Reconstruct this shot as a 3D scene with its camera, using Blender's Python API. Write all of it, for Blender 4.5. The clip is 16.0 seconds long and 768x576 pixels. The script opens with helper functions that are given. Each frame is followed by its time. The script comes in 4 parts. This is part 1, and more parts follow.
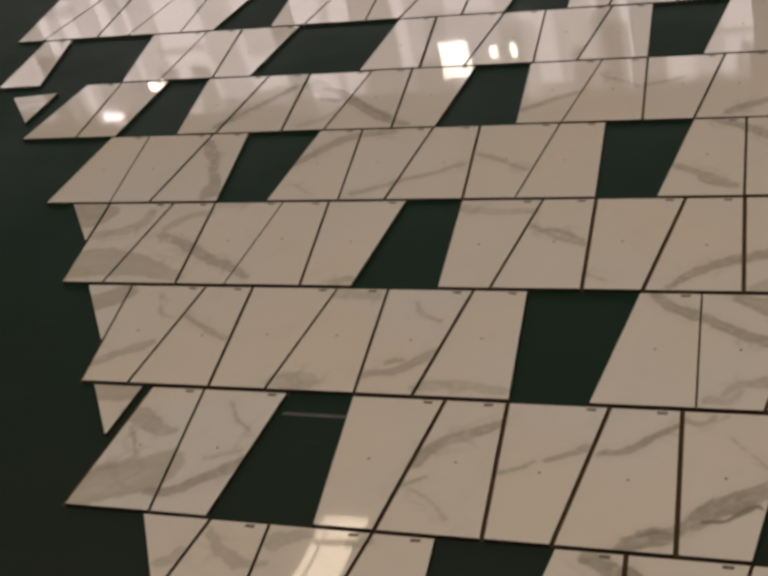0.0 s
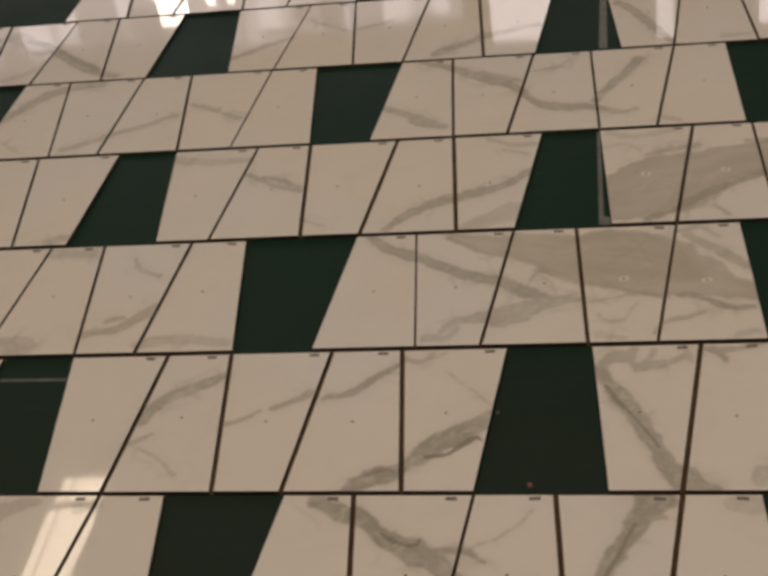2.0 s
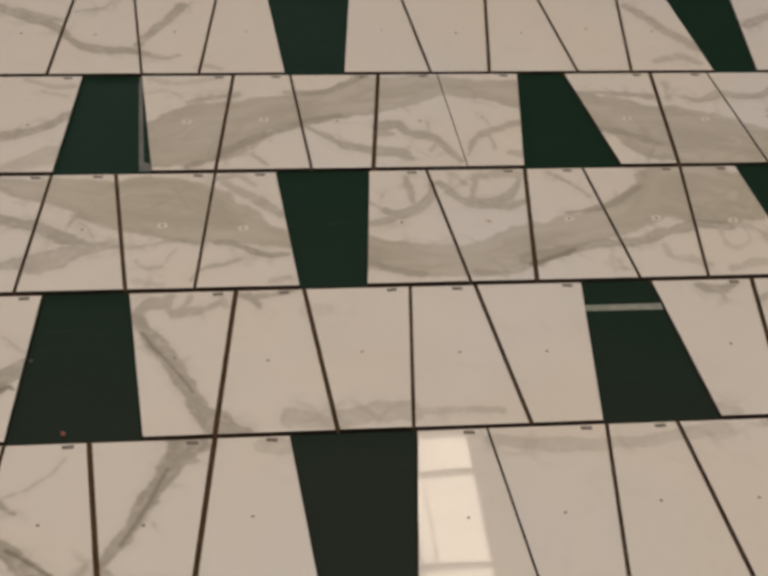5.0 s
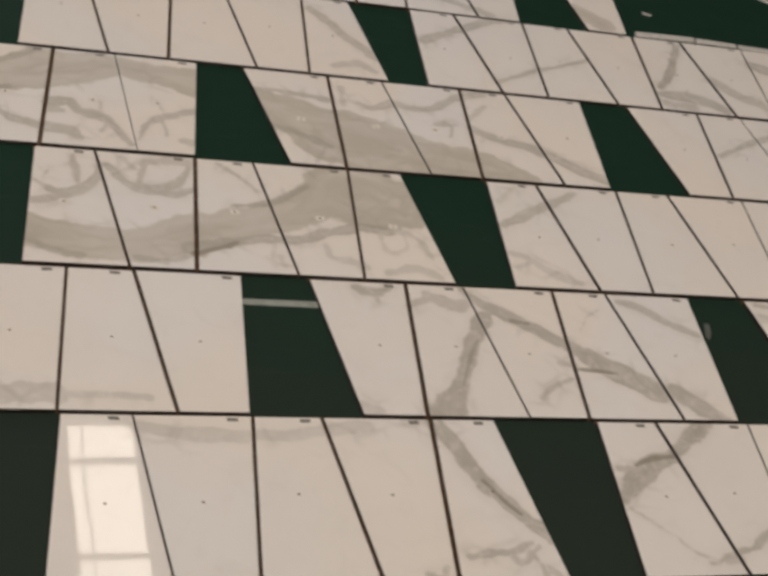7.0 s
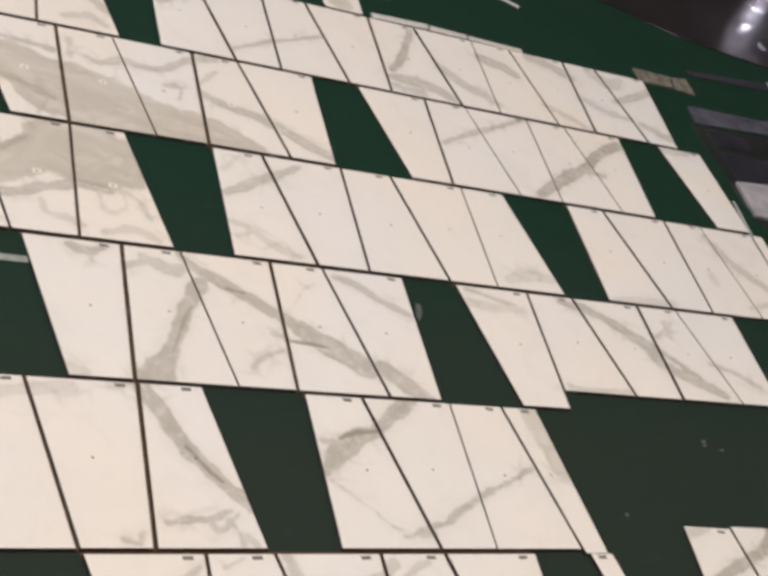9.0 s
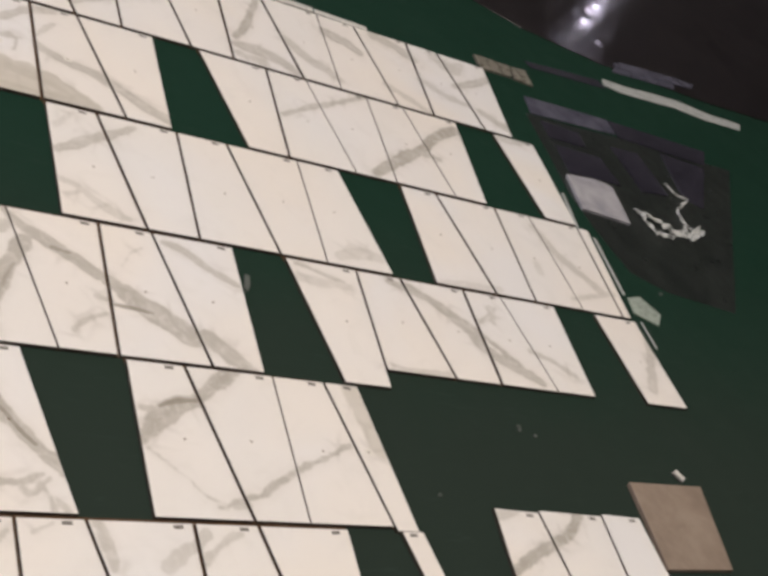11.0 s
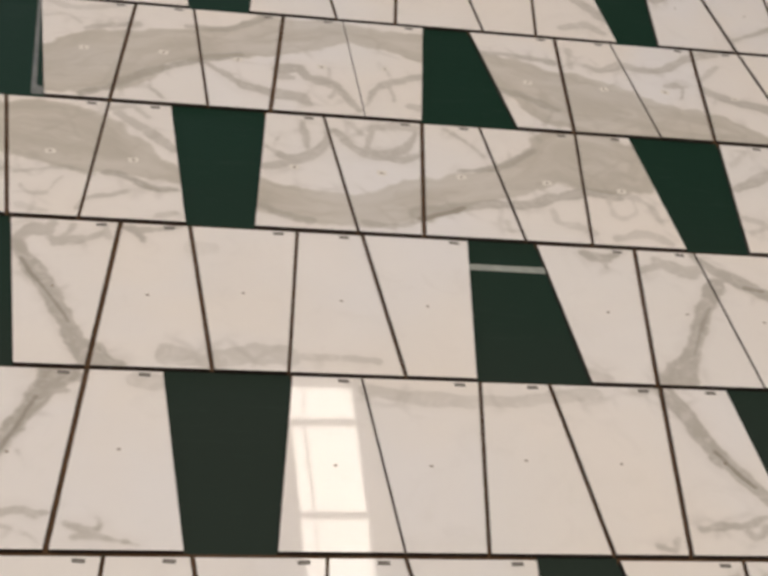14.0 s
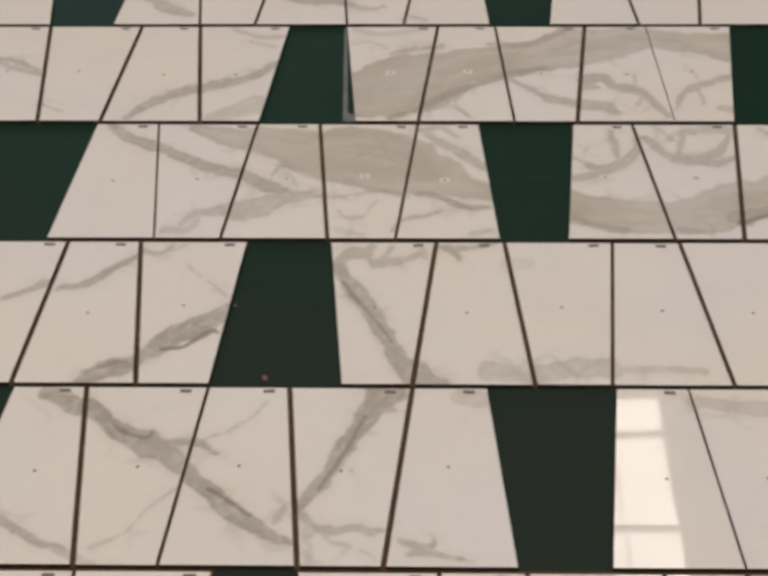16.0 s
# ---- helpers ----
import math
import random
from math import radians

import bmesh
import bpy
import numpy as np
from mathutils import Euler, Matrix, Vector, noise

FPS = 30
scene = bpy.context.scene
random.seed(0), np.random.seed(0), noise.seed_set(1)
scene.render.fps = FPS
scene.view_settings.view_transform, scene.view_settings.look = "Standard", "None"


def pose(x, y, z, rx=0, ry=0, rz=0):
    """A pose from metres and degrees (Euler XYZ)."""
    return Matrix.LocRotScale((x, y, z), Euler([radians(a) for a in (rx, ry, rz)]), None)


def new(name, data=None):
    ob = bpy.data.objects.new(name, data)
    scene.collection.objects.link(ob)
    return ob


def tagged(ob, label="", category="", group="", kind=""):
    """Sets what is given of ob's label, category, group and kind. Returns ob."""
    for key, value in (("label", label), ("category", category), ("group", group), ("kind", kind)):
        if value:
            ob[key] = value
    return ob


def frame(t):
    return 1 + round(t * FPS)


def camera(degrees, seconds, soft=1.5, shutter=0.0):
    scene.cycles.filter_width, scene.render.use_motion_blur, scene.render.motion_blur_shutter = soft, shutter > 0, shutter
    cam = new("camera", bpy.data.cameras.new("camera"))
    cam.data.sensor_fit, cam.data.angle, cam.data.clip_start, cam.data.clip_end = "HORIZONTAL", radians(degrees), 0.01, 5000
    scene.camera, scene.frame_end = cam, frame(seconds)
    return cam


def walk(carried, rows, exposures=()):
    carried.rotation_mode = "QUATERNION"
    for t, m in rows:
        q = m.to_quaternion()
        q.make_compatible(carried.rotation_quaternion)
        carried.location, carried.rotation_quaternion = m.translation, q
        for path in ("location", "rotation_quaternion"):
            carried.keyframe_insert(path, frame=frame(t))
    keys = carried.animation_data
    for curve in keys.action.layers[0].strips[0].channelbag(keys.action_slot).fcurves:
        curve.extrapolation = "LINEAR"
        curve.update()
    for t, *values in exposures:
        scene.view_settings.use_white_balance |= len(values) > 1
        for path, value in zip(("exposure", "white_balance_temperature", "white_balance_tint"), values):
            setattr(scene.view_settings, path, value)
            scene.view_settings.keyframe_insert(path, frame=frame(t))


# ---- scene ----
cam = camera(30.838, 16.0, soft=3.45, shutter=0.25)
walk(cam, [
    (0, pose(-0.0426, -1.1855, 1.6208, 56.586, 11.833, 18.612)),
    (0.5, pose(-0.0350, -1.1800, 1.6210, 56.047, 11.354, 17.664)),
    (1, pose(-0.0218, -1.1745, 1.6196, 54.669, 10.370, 14.182)),
    (1.5, pose(-0.0192, -1.1719, 1.6138, 53.597, 9.496, 10.447)),
    (2, pose(-0.0141, -1.1725, 1.6162, 52.542, 8.184, 7.715)),
    (2.5, pose(-0.0149, -1.1713, 1.6156, 51.698, 5.985, 5.620)),
    (3, pose(-0.0129, -1.1743, 1.6188, 51.125, 3.813, 3.426)),
    (3.5, pose(-0.0110, -1.1713, 1.6193, 50.472, 2.149, 0.519)),
    (3.7, pose(-0.0052, -1.1673, 1.6238, 50.329, 1.663, -0.682)),
    (4.2, pose(0.0059, -1.1705, 1.6256, 49.920, 0.077, -3.001)),
    (4.75, pose(0.0181, -1.1740, 1.6275, 49.636, -2.183, -5.186)),
    (5.3, pose(0.0303, -1.1776, 1.6294, 49.674, -4.825, -7.018)),
    (5.8, pose(0.0414, -1.1808, 1.6312, 50.108, -7.415, -8.424)),
    (6, pose(0.0456, -1.1889, 1.6304, 50.567, -8.673, -8.914)),
    (6.5, pose(0.0556, -1.1908, 1.6325, 50.900, -11.688, -10.954)),
    (7, pose(0.0648, -1.1928, 1.6358, 50.551, -14.979, -13.452)),
    (7.5, pose(0.0729, -1.1951, 1.6342, 50.734, -17.835, -15.168)),
    (8, pose(0.0757, -1.1954, 1.6344, 51.415, -20.311, -16.535)),
    (8.5, pose(0.0814, -1.1953, 1.6344, 51.660, -22.953, -18.394)),
    (9, pose(0.0843, -1.1982, 1.6328, 51.743, -24.997, -20.194)),
    (9.2, pose(0.0848, -1.1938, 1.6339, 51.773, -25.811, -20.996)),
    (9.7, pose(0.0847, -1.1938, 1.6343, 52.044, -28.370, -22.708)),
    (10.25, pose(0.0846, -1.1939, 1.6347, 52.493, -31.549, -24.268)),
    (10.8, pose(0.0845, -1.1939, 1.6351, 52.552, -32.662, -24.406)),
    (11.3, pose(0.0844, -1.1940, 1.6354, 51.827, -29.753, -22.372)),
    (11.5, pose(0.0839, -1.1945, 1.6362, 51.378, -27.397, -20.886)),
    (12, pose(0.0821, -1.1966, 1.6391, 50.503, -20.096, -17.337)),
    (12.5, pose(0.0784, -1.1919, 1.6371, 49.556, -16.991, -14.370)),
    (13, pose(0.0711, -1.1875, 1.6369, 48.542, -15.370, -11.284)),
    (13.5, pose(0.0632, -1.1826, 1.6293, 47.707, -13.883, -8.710)),
    (14, pose(0.0474, -1.1812, 1.6253, 47.614, -9.454, -6.373)),
    (14.5, pose(0.0334, -1.1761, 1.6250, 47.763, -6.889, -4.644)),
    (15, pose(0.0241, -1.1785, 1.6237, 47.900, -5.732, -3.705)),
    (15.5, pose(0.0172, -1.1773, 1.6215, 47.775, -3.511, -1.022)),
    (16, pose(0.0074, -1.1723, 1.6190, 47.600, 0.525, 0.838)),
], exposures=[
    (0, -1.26, 8600, 15), (1.5, -1.14, 8650, 15), (2, -1.1, 8600, 15), (2.9, -0.82, 8350, 14), (3.5, -0.78, 8200, 14), (6, -0.63, 7500, 13), (7, -0.48, 7250, 13),
    (8.5, 0.14, 6950, 13), (9, 0.17, 6850, 13), (11.5, 0.12, 6850, 13), (12, 0.08, 6950, 13), (13, -0.14, 7050, 13), (14, -0.22, 7050, 13), (16, -0.39, 7050, 13),
])

# ---- light ----
world = bpy.data.worlds.new("world")
scene.world = world
world.use_nodes = True
wn = world.node_tree.nodes
sky = wn.new("ShaderNodeTexSky")
sky.sky_type, sky.sun_disc = "NISHITA", False
sky.sun_elevation, sky.sun_rotation = radians(50), radians(20)
world.node_tree.links.new(sky.outputs[0], wn["Background"].inputs[0])
wn["Background"].inputs[1].default_value = 0.08

ROOF_Z = 7.0
# roof lights and added fill: x from, x to, y from, y to, watts
SKYLIGHTS_AND_FILL = [
    (1.57, 2.13, 1.0, 6.98, 98), (-5.45, -4.94, 1.0, 7.38, 165),
    # these three are unseen, added to light the tiles evenly from above
    (-3.6, -2.6, -3.0, 1.6, 220), (0.4, 1.4, -3.0, 1.6, 250), (4.6, 5.6, -3.0, 1.6, 135),
]
# windows in the north wall: x from, x to, z from, z to, watts
NORTH_Y = 10.0
# one long band of frosted glass behind uneven added screens, three narrow windows beside it, small clear panes, and two
# small lights far east
BAND = (-11.5, -1.6, 1.3, 4.2)
WINDOWS = [(*BAND, 480), (-1.38, -0.7, 1.3, 4.36, 46), (0.05, 0.2, 1.3, 4.36, 8), (0.92, 1.30, 1.3, 4.3, 25), (-8.36, -8.03, 4.1, 4.32, 5.5), (-7.83, -7.77, 4.06, 4.22, 0.4), (11.6, 11.75, 3.2, 3.5, 9), (12.0, 12.15, 3.62, 3.82, 1)]
# bright clear panes in front of the band: x from, x to, z from, z to, watts
PANES = [(-4.42, -4.14, 3.62, 3.98, 5.5), (-3.95, -3.87, 3.66, 3.79, 0.6), (-3.75, -3.69, 3.66, 3.79, 0.5), (-7.6, -7.4, 3.8, 3.92, 1.4)]


def area(name, m, sx, sy, watts, colour=(1, 0.95, 0.88)):
    lamp = bpy.data.lights.new(name, "AREA")
    lamp.shape, lamp.size, lamp.size_y, lamp.energy, lamp.color = "RECTANGLE", sx, sy, watts, colour
    ob = new(name, lamp)
    ob.matrix_world = m
    return ob


for x0, x1, y0, y1, watts in SKYLIGHTS_AND_FILL:
    area("skylight_lamp", pose((x0 + x1) / 2, (y0 + y1) / 2, ROOF_Z + 0.12), x1 - x0, y1 - y0, watts)
for x0, x1, z0, z1, watts in WINDOWS:
    area("window_lamp", pose((x0 + x1) / 2, NORTH_Y + 0.14, (z0 + z1) / 2, -90), x1 - x0, z1 - z0, watts, (0.80, 0.81, 1))
for x0, x1, z0, z1, watts in PANES:
    area("window_lamp", pose((x0 + x1) / 2, NORTH_Y - 0.02, (z0 + z1) / 2, -90), x1 - x0, z1 - z0, watts, (0.9, 0.94, 1))


# ---- materials ----
class Graph:
    def __init__(self, name):
        self.mat = bpy.data.materials.new(name)
        self.mat.use_nodes = True
        self.tree = self.mat.node_tree
        self.bsdf = self.tree.nodes["Principled BSDF"]

    def node(self, kind, **values):
        n = self.tree.nodes.new("ShaderNode" + kind)
        for key, value in values.items():
            n.inputs[key].default_value = value
        return n

    def link(self, a, b):
        self.tree.links.new(a, b)

    def put(self, name, value):
        if isinstance(value, bpy.types.NodeSocket):
            self.link(value, self.bsdf.inputs[name])
        else:
            self.bsdf.inputs[name].default_value = value

    def math(self, op, a, b=0.0, clamp=False):
        n = self.node("Math")
        n.operation, n.use_clamp = op, clamp
        for socket, value in zip(n.inputs, (a, b)):
            if isinstance(value, bpy.types.NodeSocket):
                self.link(value, socket)
            else:
                socket.default_value = value
        return n.outputs[0]

    def noise(self, scale, detail=4.0, rough=0.55, distort=0.0, vector=None):
        n = self.node("TexNoise", Scale=scale, Detail=detail, Roughness=rough, Distortion=distort)
        if vector is None:
            vector = self.node("NewGeometry").outputs["Position"]
        self.link(vector, n.inputs["Vector"])
        return n.outputs["Fac"]

    def ramp(self, value, a, b, lo=0.0, hi=1.0):
        n = self.node("MapRange", **{"From Min": a, "From Max": b, "To Min": lo, "To Max": hi})
        n.interpolation_type = "SMOOTHSTEP"
        self.link(value, n.inputs["Value"])
        return n.outputs["Result"]

    def mix(self, factor, a, b):
        n = self.node("Mix")
        n.data_type = "RGBA"
        for socket, value in ((n.inputs[0], factor), (n.inputs[6], a), (n.inputs[7], b)):
            if isinstance(value, bpy.types.NodeSocket):
                self.link(value, socket)
            elif isinstance(value, tuple):
                socket.default_value = (*value, 1)
            else:
                socket.default_value = value
        return n.outputs[2]

    def attribute(self, name):
        n = self.node("Attribute")
        n.attribute_name = name
        return n.outputs["Fac"]

    def bump(self, height, strength, distance):
        n = self.node("Bump", Strength=strength, Distance=distance)
        self.link(height, n.inputs["Height"])
        self.link(n.outputs[0], self.bsdf.inputs["Normal"])


def marble_material():
    """Polished white marble: grey-beige veins run along the stone's own vein field, broken up by noise."""
    g = Graph("polished_marble")
    pos = g.node("NewGeometry").outputs["Position"]
    rnd = g.node("ObjectInfo").outputs["Random"]
    mid = g.noise(15, 3, 0.5, 1.0, pos)
    broad = g.noise(5.5, 4, 0.55, 0.8, pos)
    # veins: soft edges, streaked along their run
    flow = g.math("SUBTRACT", mid, 0.5)
    grit = g.math("SUBTRACT", g.noise(36, 4, 0.55, 0.8, pos), 0.5)
    edge = g.math("ADD", g.math("MULTIPLY", flow, 0.008), g.math("MULTIPLY", grit, 0.015))

    def streaks(distance, along, across):
        n = g.node("CombineXYZ")
        apart = g.node("SeparateXYZ")
        g.link(pos, apart.inputs[0])
        g.link(g.math("MULTIPLY", distance, across), n.inputs[0])
        g.link(g.math("MULTIPLY", apart.outputs["X"], along), n.inputs[1])
        g.link(g.math("MULTIPLY", apart.outputs["Y"], along), n.inputs[2])
        return g.noise(1.0, 4, 0.55, 0.3, n.outputs[0])

    d = g.math("ADD", g.attribute("vein_distance"), edge)
    vein = g.math("MULTIPLY", g.ramp(d, 0.0032, -0.0042), g.attribute("vein_tone"))
    vein = g.math("MULTIPLY", vein, g.ramp(streaks(d, 14, 40), 0.32, 0.64, 0.78, 1.06))
    vein = g.math("MULTIPLY", vein, g.ramp(g.noise(30, 4, 0.6, 1.2, pos), 0.30, 0.54, 0.60, 1.0))
    td = g.math("ADD", g.attribute("thread_distance"), g.math("MULTIPLY", grit, 0.007))
    dark = g.math("MULTIPLY", g.ramp(td, 0.002, -0.0025), g.attribute("thread_tone"))
    halo = g.math("MULTIPLY", g.ramp(g.math("ADD", d, g.math("MULTIPLY", flow, 0.02)), 0.022, -0.004), g.math("MULTIPLY", g.attribute("vein_tone"), 0.20))
    cd = g.math("ADD", g.attribute("cloud_distance"), g.math("ADD", g.math("MULTIPLY", flow, 0.014), g.math("MULTIPLY", grit, 0.012)))
    cloud = g.math("MULTIPLY", g.ramp(cd, 0.004, -0.007), g.attribute("cloud_tone"))
    cloud = g.math("MULTIPLY", cloud, g.ramp(streaks(cd, 4.5, 22), 0.30, 0.66, 0.66, 1.06))
    line = g.math("MULTIPLY", g.ramp(streaks(cd, 5, 18), 0.54, 0.72), g.math("MULTIPLY", g.ramp(cd, 0.002, -0.008), 0.15))
    # faint natural clouding everywhere
    wisp = g.ramp(g.noise(3.1, 5, 0.62, 1.4, pos), 0.58, 0.74, 0.0, 0.16)
    base = g.mix(broad, (0.79, 0.75, 0.715), (0.71, 0.675, 0.645))
    base = g.mix(g.ramp(g.noise(2.3, 3, 0.5, 0.6, pos), 0.4, 0.7, 0, 0.5), base, (0.72, 0.705, 0.69))
    patch = g.noise(1.9, 3, 0.5, 0.4, pos)
    warm = g.math("MULTIPLY", g.ramp(g.math("ADD", patch, g.math("MULTIPLY", rnd, 0.13)), 0.46, 0.80), 0.7)
    base = g.mix(warm, base, (0.775, 0.715, 0.655))
    cool = g.math("MULTIPLY", g.ramp(g.math("SUBTRACT", patch, g.math("MULTIPLY", rnd, 0.16)), 0.46, 0.18), 0.7)
    base = g.mix(cool, base, (0.735, 0.725, 0.735))
    base = g.mix(wisp, base, (0.55, 0.53, 0.50))
    # fine cracking beside the veins and clouds
    beside = g.math("MINIMUM", g.attribute("vein_distance"), g.attribute("cloud_distance"))
    bend = g.node("Mix")
    bend.data_type = "VECTOR"
    bend.inputs[0].default_value = 0.035
    warp = g.node("TexNoise", Scale=11.0, Detail=3.0)
    g.link(pos, warp.inputs["Vector"])
    g.link(pos, bend.inputs[4])
    g.link(warp.outputs["Color"], bend.inputs[5])
    crack = g.node("TexVoronoi", Scale=17.0)
    crack.feature = "DISTANCE_TO_EDGE"
    g.link(bend.outputs[1], crack.inputs["Vector"])
    net = g.math("MULTIPLY", g.ramp(crack.outputs["Distance"], 0.16, 0.0), g.ramp(beside, 0.042, -0.004, 0.0, 0.36))
    net = g.math("MULTIPLY", net, g.ramp(g.noise(7, 3, 0.55, 0.5, pos), 0.46, 0.62))
    base = g.mix(net, base, (0.45, 0.42, 0.385))
    mist = g.ramp(g.noise(11, 4, 0.6, 1.2, pos), 0.52, 0.75, 0.0, 0.16)
    base = g.mix(mist, base, (0.60, 0.565, 0.53))
    base = g.mix(halo, base, (0.48, 0.45, 0.41))
    base = g.mix(cloud, base, (0.43, 0.395, 0.335))
    base = g.mix(line, base, (0.33, 0.30, 0.25))
    base = g.mix(vein, base, (0.385, 0.357, 0.315))
    base = g.mix(dark, base, (0.25, 0.225, 0.185))
    g.put("Base Color", base)
    g.put("Roughness", g.ramp(g.noise(9, 4, 0.6, 0.4, pos), 0.3, 0.75, 0.015, 0.035))
    g.put("IOR", 1.5)
    g.bump(g.noise(3.5, 2, 0.5, 0.0, pos), 0.06, 0.004)
    return g.mat


def floor_material():
    """Dark green floor paint, worn glossy, with scuffs and dust, greyer towards the south."""
    g = Graph("green_floor_paint")
    pos = g.node("NewGeometry").outputs["Position"]
    broad = g.noise(1.3, 5, 0.6, 0.5, pos)
    fine = g.noise(60, 5, 0.6, 0.0, pos)
    sweep = g.node("Mapping")
    g.link(pos, sweep.inputs["Vector"])
    sweep.inputs["Scale"].default_value = (1, 9, 1)
    sweep.inputs["Rotation"].default_value = (0, 0, 0.5)
    streak = g.noise(7, 5, 0.65, 1.0, sweep.outputs[0])
    base = g.mix(broad, (0.0085, 0.0285, 0.0185), (0.012, 0.034, 0.024))
    apart = g.node("SeparateXYZ")
    g.link(pos, apart.inputs[0])
    # base turns greyer towards low y, with an uneven edge
    near_grey = g.math("SUBTRACT", g.math("ADD", apart.outputs["Y"], g.math("MULTIPLY", broad, 0.8)), 0.4)
    base = g.mix(g.ramp(near_grey, 1.1, 0.1, 0, 0.75), base, (0.026, 0.033, 0.028))
    base = g.mix(g.ramp(streak, 0.56, 0.78, 0, 0.30), base, (0.035, 0.055, 0.045))
    base = g.mix(g.ramp(fine, 0.70, 0.80, 0, 0.35), base, (0.08, 0.10, 0.085))
    g.put("Base Color", base)
    g.put("Roughness", g.ramp(g.noise(3, 5, 0.6, 0.0, pos), 0.3, 0.7, 0.42, 0.55))
    g.put("IOR", 1.4)
    g.put("Specular IOR Level", 0.05)
    g.bump(g.noise(160, 3, 0.5, 0.0, pos), 0.12, 0.001)
    return g.mat


def plain(name, a, b, rough=0.5, metal=0.0, scale=12.0, bump=0.1, alpha=1.0, transmission=0.0):
    g = Graph(name)
    n = g.noise(scale, 5, 0.6, 0.4)
    g.put("Base Color", g.mix(g.ramp(n, 0.3, 0.7), a, b))
    g.put("Roughness", g.ramp(g.noise(scale * 3, 4), 0.3, 0.7, max(0.03, rough - 0.08), min(1.0, rough + 0.08)))
    g.put("Metallic", metal)
    g.put("Alpha", alpha)
    g.put("Transmission Weight", transmission)
    if bump:
        g.bump(g.noise(scale * 6, 4), bump, 0.002)
    return g.mat


MARBLE = marble_material()
FLOOR = floor_material()
DUST = plain("brown_joint_dust", (0.064, 0.031, 0.012), (0.098, 0.049, 0.020), 0.95, 0, 40, 0.2)
SAWN = plain("sawn_brown_edge", (0.028, 0.020, 0.014), (0.046, 0.033, 0.023), 0.9, 0, 60, 0.2)
MARK = plain("marker_ink", (0.11, 0.10, 0.09), (0.20, 0.18, 0.16), 0.6, 0, 300, 0)
DOT = plain("drill_hole_grime", (0.14, 0.10, 0.07), (0.24, 0.18, 0.13), 0.8, 0, 300, 0)
PAPER = plain("sticker_paper", (0.58, 0.55, 0.50), (0.68, 0.645, 0.59), 0.55, 0, 200, 0)
PLASTER = plain("wall_plaster", (0.42, 0.40, 0.42), (0.52, 0.50, 0.52), 0.8, 0, 2, 0.05)
STEEL = plain("roof_sheet", (0.10, 0.10, 0.10), (0.15, 0.145, 0.14), 0.6, 0.0, 3, 0.05)
BAR = plain("glazing_bar_paint", (0.35, 0.33, 0.30), (0.45, 0.43, 0.40), 0.5, 0, 8, 0.05)
SCREEN = plain("grey_light_screen", (0.30, 0.30, 0.33), (0.40, 0.40, 0.43), 0.7, 0, 5, 0.05, 0.42)
THIN_SCREEN = plain("thin_grey_light_screen", (0.42, 0.41, 0.45), (0.52, 0.51, 0.55), 0.7, 0, 5, 0.05, 0.22)
TAPE = plain("masking_tape", (0.22, 0.24, 0.22), (0.31, 0.33, 0.30), 0.6, 0, 60, 0.1)
STRIP = plain("grey_cloth_tape", (0.10, 0.11, 0.105), (0.16, 0.17, 0.16), 0.6, 0, 60, 0.1)
DULL = plain("dull_tape", (0.06, 0.07, 0.064), (0.10, 0.11, 0.10), 0.6, 0, 60, 0.1)
SLATE = plain("grey_stone", (0.020, 0.019, 0.027), (0.032, 0.030, 0.042), 0.16, 0, 9, 0.03)
WRAP = plain("wrapped_stone", (0.26, 0.255, 0.285), (0.40, 0.39, 0.415), 0.14, 0, 9, 0.03)
PALE = plain("pale_stone", (0.055, 0.055, 0.078), (0.10, 0.098, 0.13), 0.14, 0, 9, 0.03)
BUFF = plain("buff_stone", (0.13, 0.12, 0.10), (0.20, 0.185, 0.155), 0.3, 0, 14, 0.05)
BOARD = plain("brown_board", (0.20, 0.15, 0.115), (0.27, 0.21, 0.165), 0.6, 0, 10, 0.1)
SHADE = plain("dark_floor_tone", (0.013, 0.016, 0.015), (0.020, 0.024, 0.022), 0.35, 0, 6, 0.03)
FILM = plain("plastic_film", (0.55, 0.57, 0.56), (0.72, 0.73, 0.72), 0.18, 0, 30, 0.2, 0.62)
HAZE = plain("cloudy_film", (0.36, 0.42, 0.37), (0.46, 0.52, 0.46), 0.3, 0, 30, 0.1, 0.7)
WHITE = plain("white_plastic", (0.46, 0.45, 0.43), (0.62, 0.60, 0.57), 0.4, 0, 60, 0.05)
RED = plain("red_scrap_paint", (0.16, 0.045, 0.035), (0.26, 0.12, 0.10), 0.6, 0, 80, 0.1)
DARK = plain("dark_sheet", (0.012, 0.010, 0.011), (0.020, 0.017, 0.018), 0.12, 0, 4, 0.02)


# ---- mesh helpers ----
def mesh_object(name, bm, material, parent=None, label=""):
    me = bpy.data.meshes.new(name)
    bm.to_mesh(me)
    bm.free()
    me.materials.append(material)
    ob = new(name, me)
    if parent:
        ob.parent = parent
    if label:
        ob["label"] = label
    return ob


def part(name, bm, material, parent, label=""):
    return mesh_object(name, bm, material, parent, label)


